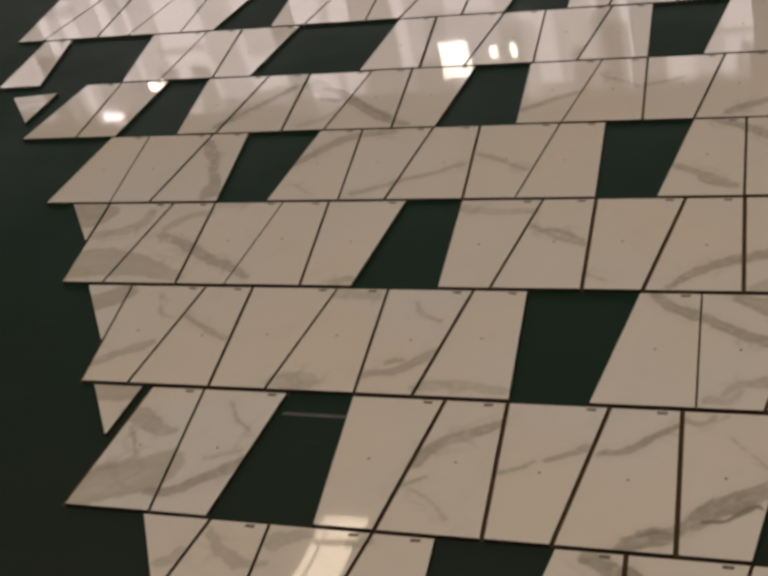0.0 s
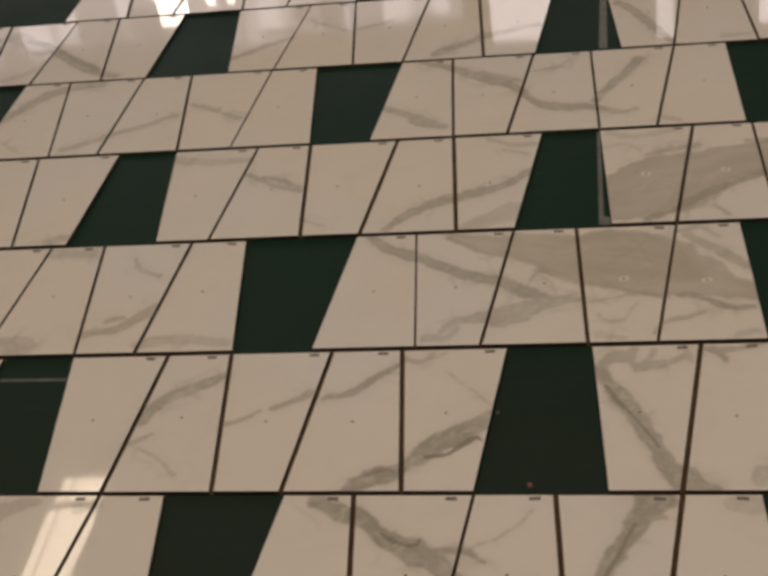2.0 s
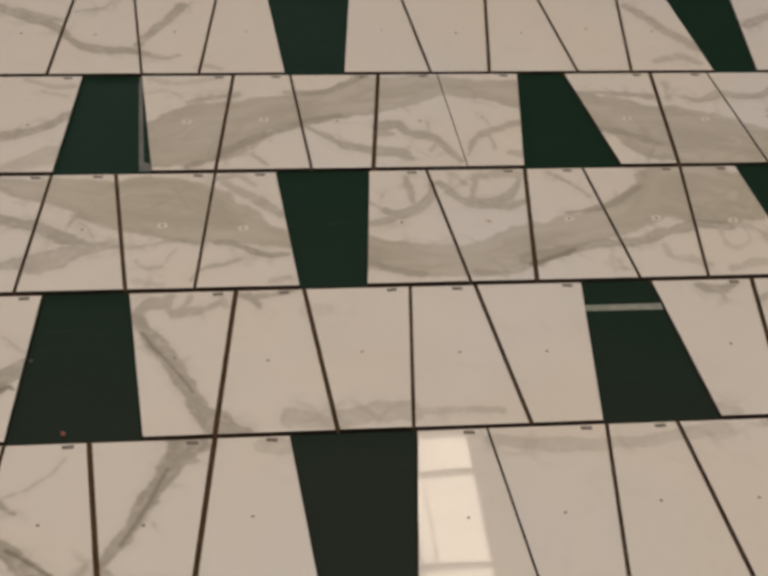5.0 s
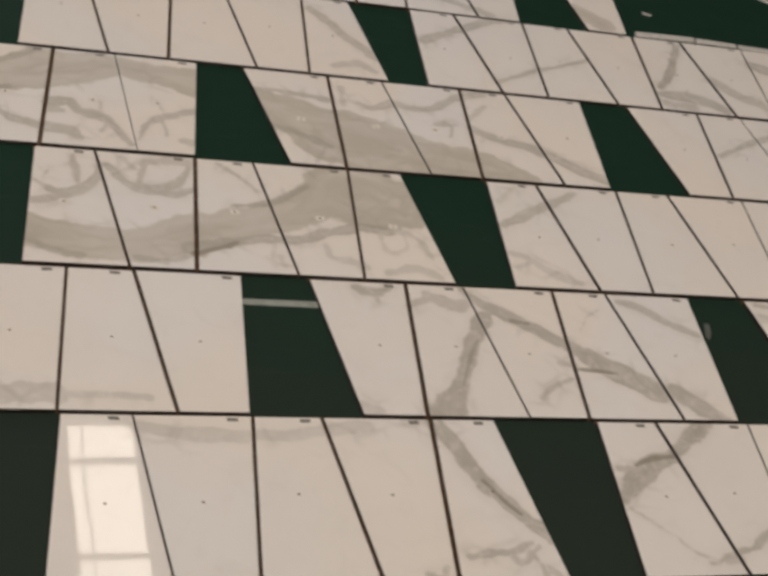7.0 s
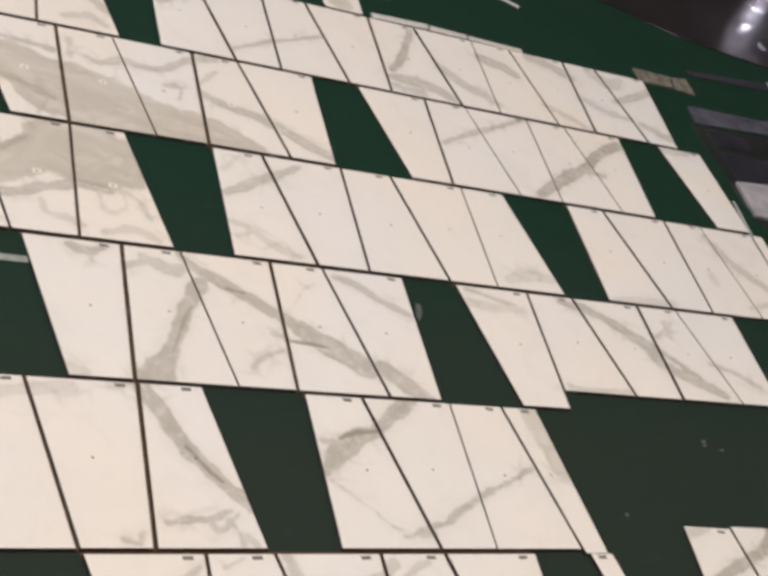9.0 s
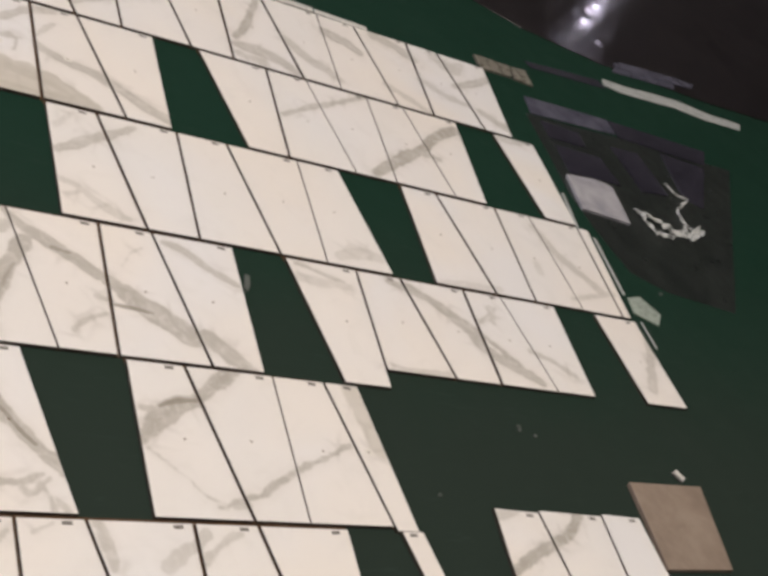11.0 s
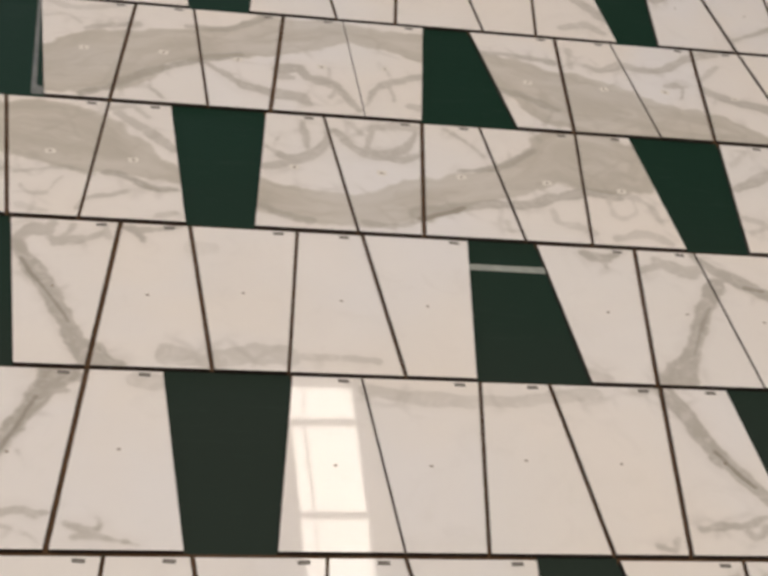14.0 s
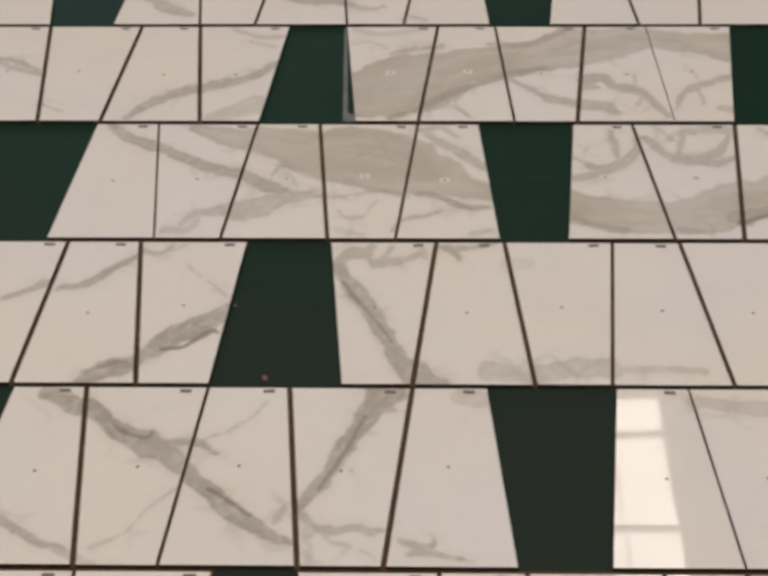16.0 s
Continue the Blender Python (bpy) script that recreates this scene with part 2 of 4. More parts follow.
def box_into(bm, x0, x1, y0, y1, z0, z1):
    v = [bm.verts.new((x, y, z)) for z in (z0, z1) for x, y in ((x0, y0), (x1, y0), (x1, y1), (x0, y1))]
    for f in ((3, 2, 1, 0), (4, 5, 6, 7), (0, 1, 5, 4), (1, 2, 6, 5), (2, 3, 7, 6), (3, 0, 4, 7)):
        bm.faces.new([v[i] for i in f])


def box(name, x0, x1, y0, y1, z0, z1, material, bevel=0.0):
    bm = bmesh.new()
    box_into(bm, x0, x1, y0, y1, z0, z1)
    if bevel:
        bmesh.ops.bevel(bm, geom=bm.edges[:], offset=bevel, segments=2, affect="EDGES")
    return mesh_object(name, bm, material)


# ---- the hall ----
THICK = 0.008
FLOOR_Z = -THICK
X0, X1, Y0, Y1 = -12.0, 16.0, -8.0, NORTH_Y


def holed_plate(name, material, a0, a1, b0, b1, holes, place):
    """A plate over [a0, a1] x [b0, b1] with rectangular holes; place(a, b, c) turns plate coordinates to the world, c runs 0 to 0.2 through it."""
    cuts_a = sorted({a0, a1, *[h[0] for h in holes], *[h[1] for h in holes]})
    cuts_b = sorted({b0, b1, *[h[2] for h in holes], *[h[3] for h in holes]})
    bm = bmesh.new()
    for a, a2 in zip(cuts_a, cuts_a[1:]):
        for b, b2 in zip(cuts_b, cuts_b[1:]):
            if any(h[0] <= a and a2 <= h[1] and h[2] <= b and b2 <= h[3] for h in holes):
                continue
            v = [bm.verts.new(place(p, q, c)) for c in (0, 0.2) for p, q in ((a, b), (a2, b), (a2, b2), (a, b2))]
            for f in ((3, 2, 1, 0), (4, 5, 6, 7), (0, 1, 5, 4), (1, 2, 6, 5), (2, 3, 7, 6), (3, 0, 4, 7)):
                bm.faces.new([v[i] for i in f])
    return tagged(mesh_object(name, bm, material), kind="structure")


bm = bmesh.new()
box_into(bm, X0 - 0.2, X1 + 0.2, Y0 - 0.2, Y1 + 0.2, FLOOR_Z - 0.15, FLOOR_Z)
floor = tagged(mesh_object("floor", bm, FLOOR), "dark green painted factory floor, glossy and scuffed", "floor", kind="structure")
holed_plate("ceiling", STEEL, X0, X1, Y0, Y1, [s[:4] for s in SKYLIGHTS_AND_FILL], lambda a, b, c: (a, b, ROOF_Z + c))
holed_plate("wall_north", PLASTER, X0, X1, FLOOR_Z, ROOF_Z, [w[:4] for w in WINDOWS], lambda a, b, c: (a, Y1 + c, b))
holed_plate("wall_south", PLASTER, X0, X1, FLOOR_Z, ROOF_Z, [], lambda a, b, c: (a, Y0 - c, b))
holed_plate("wall_west", PLASTER, Y0, Y1, FLOOR_Z, ROOF_Z, [], lambda a, b, c: (X0 - c, a, b))
holed_plate("wall_east", PLASTER, Y0, Y1, FLOOR_Z, ROOF_Z, [], lambda a, b, c: (X1 + c, a, b))

# unseen strips added across the opening to break its reflection into streaks
screens = tagged(new("window_1"), "long window band with uneven grey screens added to shape its light", "window", kind="structure")
screen_rng = random.Random(11)
x = BAND[0]
while x < BAND[1] - 0.1:
    w = min(screen_rng.uniform(0.06, 0.42), BAND[1] - x)
    bm = bmesh.new()
    box_into(bm, x, x + w, NORTH_Y + 0.04, NORTH_Y + 0.05, BAND[2] + screen_rng.choice((0.0, 0.3, 0.9, 1.4)), BAND[3])
    part("light_screen", bm, screen_rng.choice((SCREEN, THIN_SCREEN, THIN_SCREEN)), screens)
    x += w + screen_rng.uniform(0.02, 0.5)
x = BAND[0]
while x < BAND[1] - 0.1:
    w = min(screen_rng.uniform(0.15, 0.7), BAND[1] - x)
    bm = bmesh.new()
    box_into(bm, x, x + w, NORTH_Y + 0.06, NORTH_Y + 0.07, BAND[3] - screen_rng.uniform(0.05, 0.8), BAND[3])
    part("light_screen", bm, screen_rng.choice((SCREEN, THIN_SCREEN)), screens)
    x += w
x = BAND[0]
while x < BAND[1] - 0.1:
    w = min(screen_rng.uniform(0.3, 1.1), BAND[1] - x)
    z = BAND[3] - screen_rng.uniform(0.5, 1.6)
    bm = bmesh.new()
    box_into(bm, x, x + w, NORTH_Y + 0.08, NORTH_Y + 0.09, z - screen_rng.uniform(0.06, 0.3), z)
    part("light_screen", bm, THIN_SCREEN, screens)
    x += w + screen_rng.uniform(0.1, 0.9)

for i, (x0, x1, y0, y1, watts) in enumerate(SKYLIGHTS_AND_FILL):
    sky_frame = tagged(new("skylight_%d" % (i + 1)), "long roof light with painted glazing bars, some added as fill", "skylight", kind="structure")
    y = y1 - 0.48
    while y > y0 + 0.2:
        bm = bmesh.new()
        box_into(bm, x0, x1, y - 0.02, y + 0.02, ROOF_Z + 0.01, ROOF_Z + 0.06)
        part("glazing_bar", bm, BAR, sky_frame)
        y -= 0.97
    bm = bmesh.new()
    box_into(bm, x0 + 0.12, x0 + 0.135, y0, y1, ROOF_Z + 0.062, ROOF_Z + 0.09)
    part("glazing_bar", bm, BAR, sky_frame)


# ---- marble tiles ----
PITCH, LEAN = 0.32, 0.0188
VEINS = {}


def layer(kind, row, tone, points):
    """A marking in the stone of one row: its tone, and points x, y in metres with the width there in mm, drawn as a smooth curve."""
    p = np.array(points) * (1, 1, 0.001)
    q = np.vstack([2 * p[0] - p[1], p, 2 * p[-1] - p[-2]])
    q[:, 2] = np.maximum(q[:, 2], 0.0015)
    curve = []
    for a, b, c, d in zip(q, q[1:], q[2:], q[3:]):
        for u in (0, 1 / 3, 2 / 3):
            curve.append(0.5 * (2 * b + (c - a) * u + (2 * a - 5 * b + 4 * c - d) * u * u + (3 * b - a - 3 * c + d) * u ** 3))
    VEINS.setdefault((kind, row), []).append((tone, np.array(curve + [p[-1]])))


def vein(row, tone, *points):
    layer("vein", row, tone, points)


def cloud(row, tone, *points):
    layer("cloud", row, tone, points)


def thread(row, tone, *points):
    layer("thread", row, tone, points)


vein(-2, 0.9, (2.304, 0.065, 27), (2.242, 0.014, 27), (2.126, -0.036, 27), (2.034, -0.078, 27))
vein(-2, 0.5, (2.054, 0.051, 19), (2.117, 0.065, 19))
vein(-1, 0.5, (0.926, -0.062, 15), (0.969, -0.040, 17), (0.997, -0.021, 11))
vein(-1, 0.4, (1.038, -0.020, 8), (1.075, -0.004, 7))
vein(-1, 0.55, (1.152, -0.004, 23), (1.160, -0.041, 23), (1.162, -0.082, 18))
vein(-1, 0.45, (1.255, -0.082, 24), (1.301, -0.053, 28), (1.350, -0.018, 25))
vein(-1, 0.5, (1.332, -0.072, 19), (1.386, -0.027, 15), (1.422, -0.011, 12))
cloud(0, 0.5, (1.812, 0.356, 56), (1.823, 0.204, 56))
vein(0, 0.95, (-0.566, 0.354, 31), (-0.522, 0.325, 37), (-0.497, 0.318, 34), (-0.465, 0.291, 29), (-0.434, 0.264, 38), (-0.393, 0.244, 49), (-0.356, 0.220, 39), (-0.323, 0.191, 27), (-0.309, 0.167, 28), (-0.277, 0.139, 32), (-0.244, 0.108, 35), (-0.214, 0.085, 27), (-0.184, 0.065, 19), (-0.162, 0.055, 11))
vein(0, 0.8, (-0.430, 0.284, 9), (-0.395, 0.259, 11), (-0.363, 0.247, 12), (-0.318, 0.247, 19), (-0.294, 0.232, 9), (-0.282, 0.224, 4))
thread(0, 0.8, (-0.289, 0.153, 7), (-0.254, 0.130, 7), (-0.223, 0.106, 5))
thread(0, 0.7, (-0.448, 0.281, 7), (-0.423, 0.264, 9), (-0.395, 0.257, 10), (-0.389, 0.269, 4))
vein(0, 0.4, (-0.315, 0.250, 7), (-0.275, 0.268, 6), (-0.239, 0.296, 6), (-0.215, 0.333, 5))
vein(0, 0.4, (-0.450, 0.048, 7), (-0.404, 0.071, 6), (-0.375, 0.116, 6), (-0.340, 0.153, 6))
vein(0, 0.75, (-0.588, 0.096, 17), (-0.555, 0.074, 15), (-0.522, 0.052, 14), (-0.496, 0.048, 8), (-0.484, 0.040, 6))
vein(0, 0.4, (-0.506, 0.044, 8), (-0.468, 0.027, 11), (-0.438, 0.019, 10))
vein(0, 0.6, (-0.186, 0.094, 14), (-0.176, 0.113, 15), (-0.174, 0.131, 7))
vein(0, 0.9, (0.006, 0.350, 11), (-0.025, 0.355, 61), (-0.048, 0.323, 43), (-0.066, 0.282, 33), (-0.091, 0.231, 29), (-0.111, 0.187, 24), (-0.132, 0.150, 19), (-0.149, 0.126, 18), (-0.155, 0.113, 11))
thread(0, 0.6, (-0.059, 0.302, 7), (-0.084, 0.236, 7), (-0.104, 0.192, 8), (-0.125, 0.154, 5))
vein(0, 0.6, (-0.048, 0.318, 21), (-0.017, 0.315, 12), (-0.009, 0.315, 6))
vein(0, 0.7, (-0.147, 0.108, 14), (-0.128, 0.086, 18), (-0.099, 0.077, 18), (-0.071, 0.084, 14), (-0.043, 0.078, 12), (-0.025, 0.081, 9))
vein(0, 0.45, (-0.121, 0.082, 12), (-0.106, 0.060, 11), (-0.084, 0.054, 8), (-0.056, 0.043, 7), (-0.035, 0.026, 5))
vein(0, 0.3, (-0.140, 0.099, 10), (-0.133, 0.047, 13), (-0.135, 0.021, 14))
vein(0, 0.35, (-0.078, 0.193, 4), (-0.063, 0.164, 3))
vein(0, 0.75, (-0.004, 0.061, 9), (0.021, 0.052, 14), (0.042, 0.052, 12), (0.046, 0.065, 6), (0.042, 0.072, 4))
vein(0, 0.75, (0.007, 0.039, 9), (0.028, 0.043, 14), (0.049, 0.039, 10), (0.077, 0.031, 7), (0.101, 0.024, 4))
vein(0, 0.35, (0.092, 0.345, 32), (0.115, 0.340, 36), (0.130, 0.340, 32))
vein(0, 0.35, (0.462, 0.338, 26), (0.509, 0.327, 33), (0.573, 0.322, 33), (0.638, 0.319, 28))
vein(0, 0.35, (0.656, 0.322, 26), (0.706, 0.322, 28), (0.768, 0.333, 28), (0.812, 0.339, 32), (0.853, 0.345, 26))
vein(0, 0.3, (0.923, 0.357, 19), (0.962, 0.353, 19))
vein(0, 0.8, (0.972, 0.357, 35), (0.994, 0.323, 38), (1.013, 0.267, 37), (1.033, 0.218, 35), (1.056, 0.181, 31), (1.079, 0.144, 27), (1.105, 0.119, 34))
thread(0, 0.7, (1.030, 0.224, 10), (1.053, 0.186, 10), (1.076, 0.150, 8))
vein(0, 0.75, (0.962, 0.065, 13), (0.992, 0.071, 17), (1.033, 0.073, 15), (1.061, 0.084, 11), (1.080, 0.090, 9))
vein(0, 0.6, (1.037, 0.068, 12), (1.045, 0.049, 16), (1.070, 0.065, 11), (1.090, 0.080, 10))
vein(0, 0.7, (1.104, 0.121, 27), (1.116, 0.096, 23))
vein(0, 0.55, (1.071, 0.070, 14), (1.082, 0.046, 11), (1.081, 0.022, 12))
vein(0, 0.45, (1.094, 0.042, 14), (1.106, 0.019, 14))
vein(0, 0.6, (0.882, 0.033, 13), (0.904, 0.025, 13), (0.916, 0.048, 6))
vein(0, 0.85, (1.279, 0.174, 14), (1.302, 0.203, 34), (1.343, 0.239, 43), (1.382, 0.265, 42), (1.418, 0.280, 29), (1.453, 0.307, 24), (1.490, 0.335, 38), (1.529, 0.370, 32))
vein(0, 0.5, (1.302, 0.252, 17), (1.336, 0.250, 14))
thread(0, 0.7, (1.339, 0.258, 8), (1.386, 0.277, 13), (1.423, 0.281, 9))
vein(0, 0.45, (1.289, 0.159, 9), (1.328, 0.124, 7), (1.356, 0.089, 7), (1.378, 0.064, 9), (1.421, 0.045, 7))
vein(0, 0.75, (1.399, 0.039, 9), (1.458, 0.062, 15), (1.492, 0.069, 13), (1.521, 0.091, 16), (1.563, 0.115, 15), (1.612, 0.141, 13), (1.660, 0.161, 12), (1.751, 0.208, 12))
vein(0, 0.5, (1.426, 0.045, 13), (1.454, 0.051, 19))
vein(0, 0.5, (-1.247, 0.340, 14), (-1.222, 0.306, 22), (-1.179, 0.276, 28), (-1.136, 0.264, 24), (-1.111, 0.272, 12))
vein(0, 0.5, (-1.311, 0.248, 26), (-1.289, 0.263, 26), (-1.281, 0.287, 19))
vein(0, 0.45, (-1.115, 0.325, 46), (-1.083, 0.340, 33), (-1.050, 0.350, 17))
vein(0, 0.4, (-0.971, 0.335, 29), (-0.946, 0.344, 24))
vein(1, 0.6, (1.806, 0.711, 13), (1.922, 0.673, 13))
vein(1, 0.8, (2.120, 0.706, 19), (2.215, 0.639, 19), (2.288, 0.584, 19), (2.414, 0.442, 19))
vein(1, 0.5, (2.308, 0.617, 12), (2.388, 0.675, 12))
vein(1, 0.4, (1.945, 0.420, 20), (2.130, 0.435, 20))
cloud(1, 0.6, (-1.679, 0.697, 60), (-1.587, 0.703, 60))
vein(1, 0.75, (-0.596, 0.595, 15), (-0.555, 0.608, 18), (-0.525, 0.634, 20), (-0.495, 0.660, 20), (-0.476, 0.679, 17))
vein(1, 0.5, (-0.466, 0.697, 13), (-0.430, 0.689, 16), (-0.411, 0.713, 12))
vein(1, 0.4, (-0.422, 0.693, 10), (-0.389, 0.713, 10))
vein(1, 0.5, (-0.388, 0.667, 5), (-0.334, 0.609, 5), (-0.296, 0.572, 5))
vein(1, 0.9, (-0.536, 0.363, 15), (-0.515, 0.379, 28), (-0.487, 0.401, 41), (-0.449, 0.413, 38), (-0.431, 0.430, 28), (-0.400, 0.464, 44), (-0.363, 0.493, 50), (-0.324, 0.517, 45), (-0.294, 0.547, 33))
thread(1, 0.8, (-0.398, 0.450, 8), (-0.358, 0.458, 9), (-0.322, 0.493, 12), (-0.309, 0.488, 6))
thread(1, 0.5, (-0.496, 0.405, 8), (-0.466, 0.420, 9), (-0.446, 0.416, 5))
vein(1, 0.8, (-0.119, 0.655, 29), (-0.092, 0.610, 32), (-0.065, 0.561, 33), (-0.039, 0.507, 32), (-0.018, 0.455, 33), (0.002, 0.415, 42), (0.022, 0.393, 56), (0.045, 0.366, 56))
thread(1, 0.6, (-0.105, 0.616, 8), (-0.069, 0.555, 7), (-0.035, 0.501, 7), (-0.018, 0.466, 5))
vein(1, 0.6, (-0.111, 0.674, 21), (-0.090, 0.694, 31), (-0.068, 0.688, 32), (-0.056, 0.714, 14))
vein(1, 0.6, (-0.068, 0.688, 18), (-0.055, 0.668, 20), (-0.029, 0.668, 26), (0.005, 0.675, 17), (0.031, 0.695, 14))
vein(1, 0.5, (-0.055, 0.655, 11), (-0.029, 0.688, 12), (-0.021, 0.708, 10))
vein(1, 0.4, (0.040, 0.675, 13), (0.031, 0.708, 11))
vein(1, 0.7, (0.062, 0.708, 13), (0.084, 0.702, 21), (0.100, 0.675, 12))
vein(1, 0.6, (0.084, 0.702, 16), (0.119, 0.708, 13), (0.163, 0.719, 10))
vein(1, 0.45, (0.141, 0.405, 44), (0.180, 0.394, 37), (0.207, 0.389, 33))
vein(1, 0.38, (0.215, 0.394, 42), (0.260, 0.406, 43), (0.300, 0.411, 49), (0.335, 0.406, 45))
vein(1, 0.4, (0.354, 0.406, 15), (0.402, 0.410, 15), (0.441, 0.407, 13), (0.488, 0.404, 11))
vein(1, 0.18, (0.186, 0.663, 39), (0.220, 0.663, 26))
vein(1, 0.3, (0.841, 0.385, 48), (0.875, 0.379, 36))
vein(1, 0.7, (0.908, 0.706, 18), (0.944, 0.693, 26), (0.976, 0.702, 13))
vein(1, 0.6, (0.949, 0.694, 10), (0.947, 0.666, 10))
vein(1, 0.5, (1.015, 0.662, 17), (1.071, 0.685, 25), (1.096, 0.665, 33), (1.129, 0.673, 26))
vein(1, 0.5, (1.055, 0.698, 21), (1.077, 0.671, 25), (1.114, 0.659, 30))
vein(1, 0.75, (1.156, 0.632, 41), (1.119, 0.577, 31), (1.080, 0.498, 30), (1.046, 0.435, 34), (1.021, 0.398, 60), (1.005, 0.375, 67))
thread(1, 0.45, (1.122, 0.570, 7), (1.086, 0.504, 8), (1.059, 0.447, 5))
vein(1, 0.75, (1.131, 0.716, 18), (1.168, 0.668, 31), (1.210, 0.641, 37), (1.258, 0.602, 34), (1.303, 0.569, 31), (1.331, 0.549, 40), (1.368, 0.511, 55), (1.416, 0.479, 58), (1.460, 0.441, 51))
thread(1, 0.6, (1.211, 0.628, 13), (1.245, 0.622, 12))
thread(1, 0.7, (1.302, 0.500, 9), (1.352, 0.497, 11), (1.391, 0.491, 8))
vein(1, 0.6, (1.208, 0.419, 9), (1.239, 0.450, 11), (1.287, 0.474, 10))
vein(1, 0.4, (1.278, 0.515, 14), (1.306, 0.509, 11))
vein(1, 0.35, (1.355, 0.612, 7), (1.393, 0.655, 7), (1.415, 0.671, 7))
vein(1, 0.7, (1.504, 0.443, 50), (1.537, 0.409, 53), (1.568, 0.369, 43))
vein(1, 0.6, (1.471, 0.699, 20), (1.514, 0.686, 25), (1.569, 0.640, 25), (1.618, 0.607, 21))
vein(1, 0.3, (1.796, 0.666, 33), (1.854, 0.662, 30), (1.934, 0.661, 23))
vein(1, 0.7, (2.068, 0.707, 20), (2.112, 0.691, 25), (2.168, 0.669, 30), (2.212, 0.637, 40), (2.256, 0.590, 45), (2.278, 0.532, 36), (2.322, 0.500, 38), (2.371, 0.476, 39), (2.416, 0.443, 31))
vein(1, 0.3, (2.370, 0.670, 25), (2.354, 0.627, 25))
vein(1, 0.5, (1.958, 0.441, 13), (2.018, 0.424, 10))
vein(1, 0.5, (2.436, 0.545, 17), (2.496, 0.521, 22), (2.555, 0.482, 18))
vein(1, 0.7, (-0.925, 0.544, 27), (-0.905, 0.586, 29), (-0.867, 0.616, 31), (-0.826, 0.640, 28), (-0.795, 0.663, 22))
vein(1, 0.5, (-0.930, 0.485, 18), (-0.907, 0.500, 13), (-0.892, 0.512, 10))
vein(1, 0.5, (-0.909, 0.477, 8), (-0.863, 0.448, 9), (-0.829, 0.410, 9))
vein(1, 0.6, (-0.761, 0.533, 13), (-0.729, 0.545, 15), (-0.707, 0.564, 10))
vein(1, 0.6, (-0.686, 0.572, 13), (-0.651, 0.590, 15), (-0.624, 0.610, 18))
vein(1, 0.5, (-1.577, 0.641, 38), (-1.537, 0.628, 45), (-1.471, 0.588, 34), (-1.450, 0.590, 24))
vein(1, 0.5, (-1.543, 0.598, 12), (-1.501, 0.528, 10), (-1.503, 0.499, 22), (-1.556, 0.473, 19))
cloud(1, 0.6, (-1.575, 0.409, 105), (-1.513, 0.436, 106), (-1.444, 0.470, 108), (-1.423, 0.492, 93))
vein(1, 0.75, (-1.418, 0.418, 19), (-1.361, 0.430, 26), (-1.326, 0.467, 30), (-1.278, 0.499, 33), (-1.260, 0.528, 23))
vein(1, 0.55, (-1.357, 0.687, 8), (-1.332, 0.644, 10), (-1.283, 0.603, 10))
vein(1, 0.4, (-1.341, 0.520, 15), (-1.306, 0.537, 15), (-1.279, 0.547, 12))
vein(1, 0.5, (2.946, 0.672, 26), (2.900, 0.580, 27), (2.833, 0.473, 35))
cloud(2, 0.7, (-1.862, 1.006, 75), (-1.804, 1.046, 75))
vein(2, 0.75, (-0.579, 1.078, 23), (-0.543, 1.037, 27), (-0.502, 1.013, 33), (-0.461, 0.993, 30), (-0.400, 0.958, 30), (-0.350, 0.931, 31), (-0.302, 0.916, 27), (-0.272, 0.890, 33), (-0.243, 0.876, 33), (-0.205, 0.861, 20), (-0.150, 0.854, 12))
cloud(2, 0.75, (-0.412, 1.067, 30), (-0.341, 1.037, 61), (-0.283, 1.030, 87), (-0.214, 1.006, 113), (-0.166, 0.987, 152), (-0.099, 0.978, 184), (-0.033, 0.959, 192), (0.014, 0.936, 159), (0.051, 0.921, 127), (0.097, 0.891, 84), (0.146, 0.869, 49), (0.164, 0.848, 17))
vein(2, 0.6, (0.043, 1.046, 19), (0.090, 1.006, 24), (0.127, 0.967, 26), (0.154, 0.944, 24))
vein(2, 0.8, (0.023, 0.862, 14), (0.059, 0.855, 17), (0.104, 0.826, 17), (0.158, 0.819, 11))
vein(2, 0.5, (-0.132, 0.847, 11), (-0.086, 0.861, 10), (-0.041, 0.869, 12), (0.005, 0.854, 11))
vein(2, 0.5, (-0.254, 0.898, 6), (-0.238, 0.943, 10), (-0.210, 0.936, 7), (-0.230, 0.959, 6))
vein(2, 0.4, (-0.248, 0.951, 6), (-0.208, 0.905, 6), (-0.196, 0.861, 6))
vein(2, 0.55, (-0.404, 0.768, 12), (-0.382, 0.803, 22), (-0.337, 0.810, 34), (-0.292, 0.810, 57), (-0.249, 0.832, 51), (-0.213, 0.846, 34), (-0.169, 0.861, 20))
vein(2, 0.4, (-0.429, 0.754, 28), (-0.394, 0.754, 22), (-0.379, 0.782, 13))
vein(2, 0.4, (-0.121, 0.811, 11), (-0.102, 0.790, 11), (-0.076, 0.797, 10), (-0.050, 0.840, 9))
vein(2, 0.5, (-0.021, 0.755, 11), (-0.004, 0.783, 13), (0.041, 0.797, 13), (0.068, 0.811, 11))
vein(2, 0.4, (0.120, 0.742, 18), (0.155, 0.756, 13))
vein(2, 0.25, (-0.119, 0.755, 19), (-0.074, 0.741, 11))
vein(2, 0.4, (0.033, 1.063, 23), (0.072, 1.068, 16), (0.100, 1.038, 11))
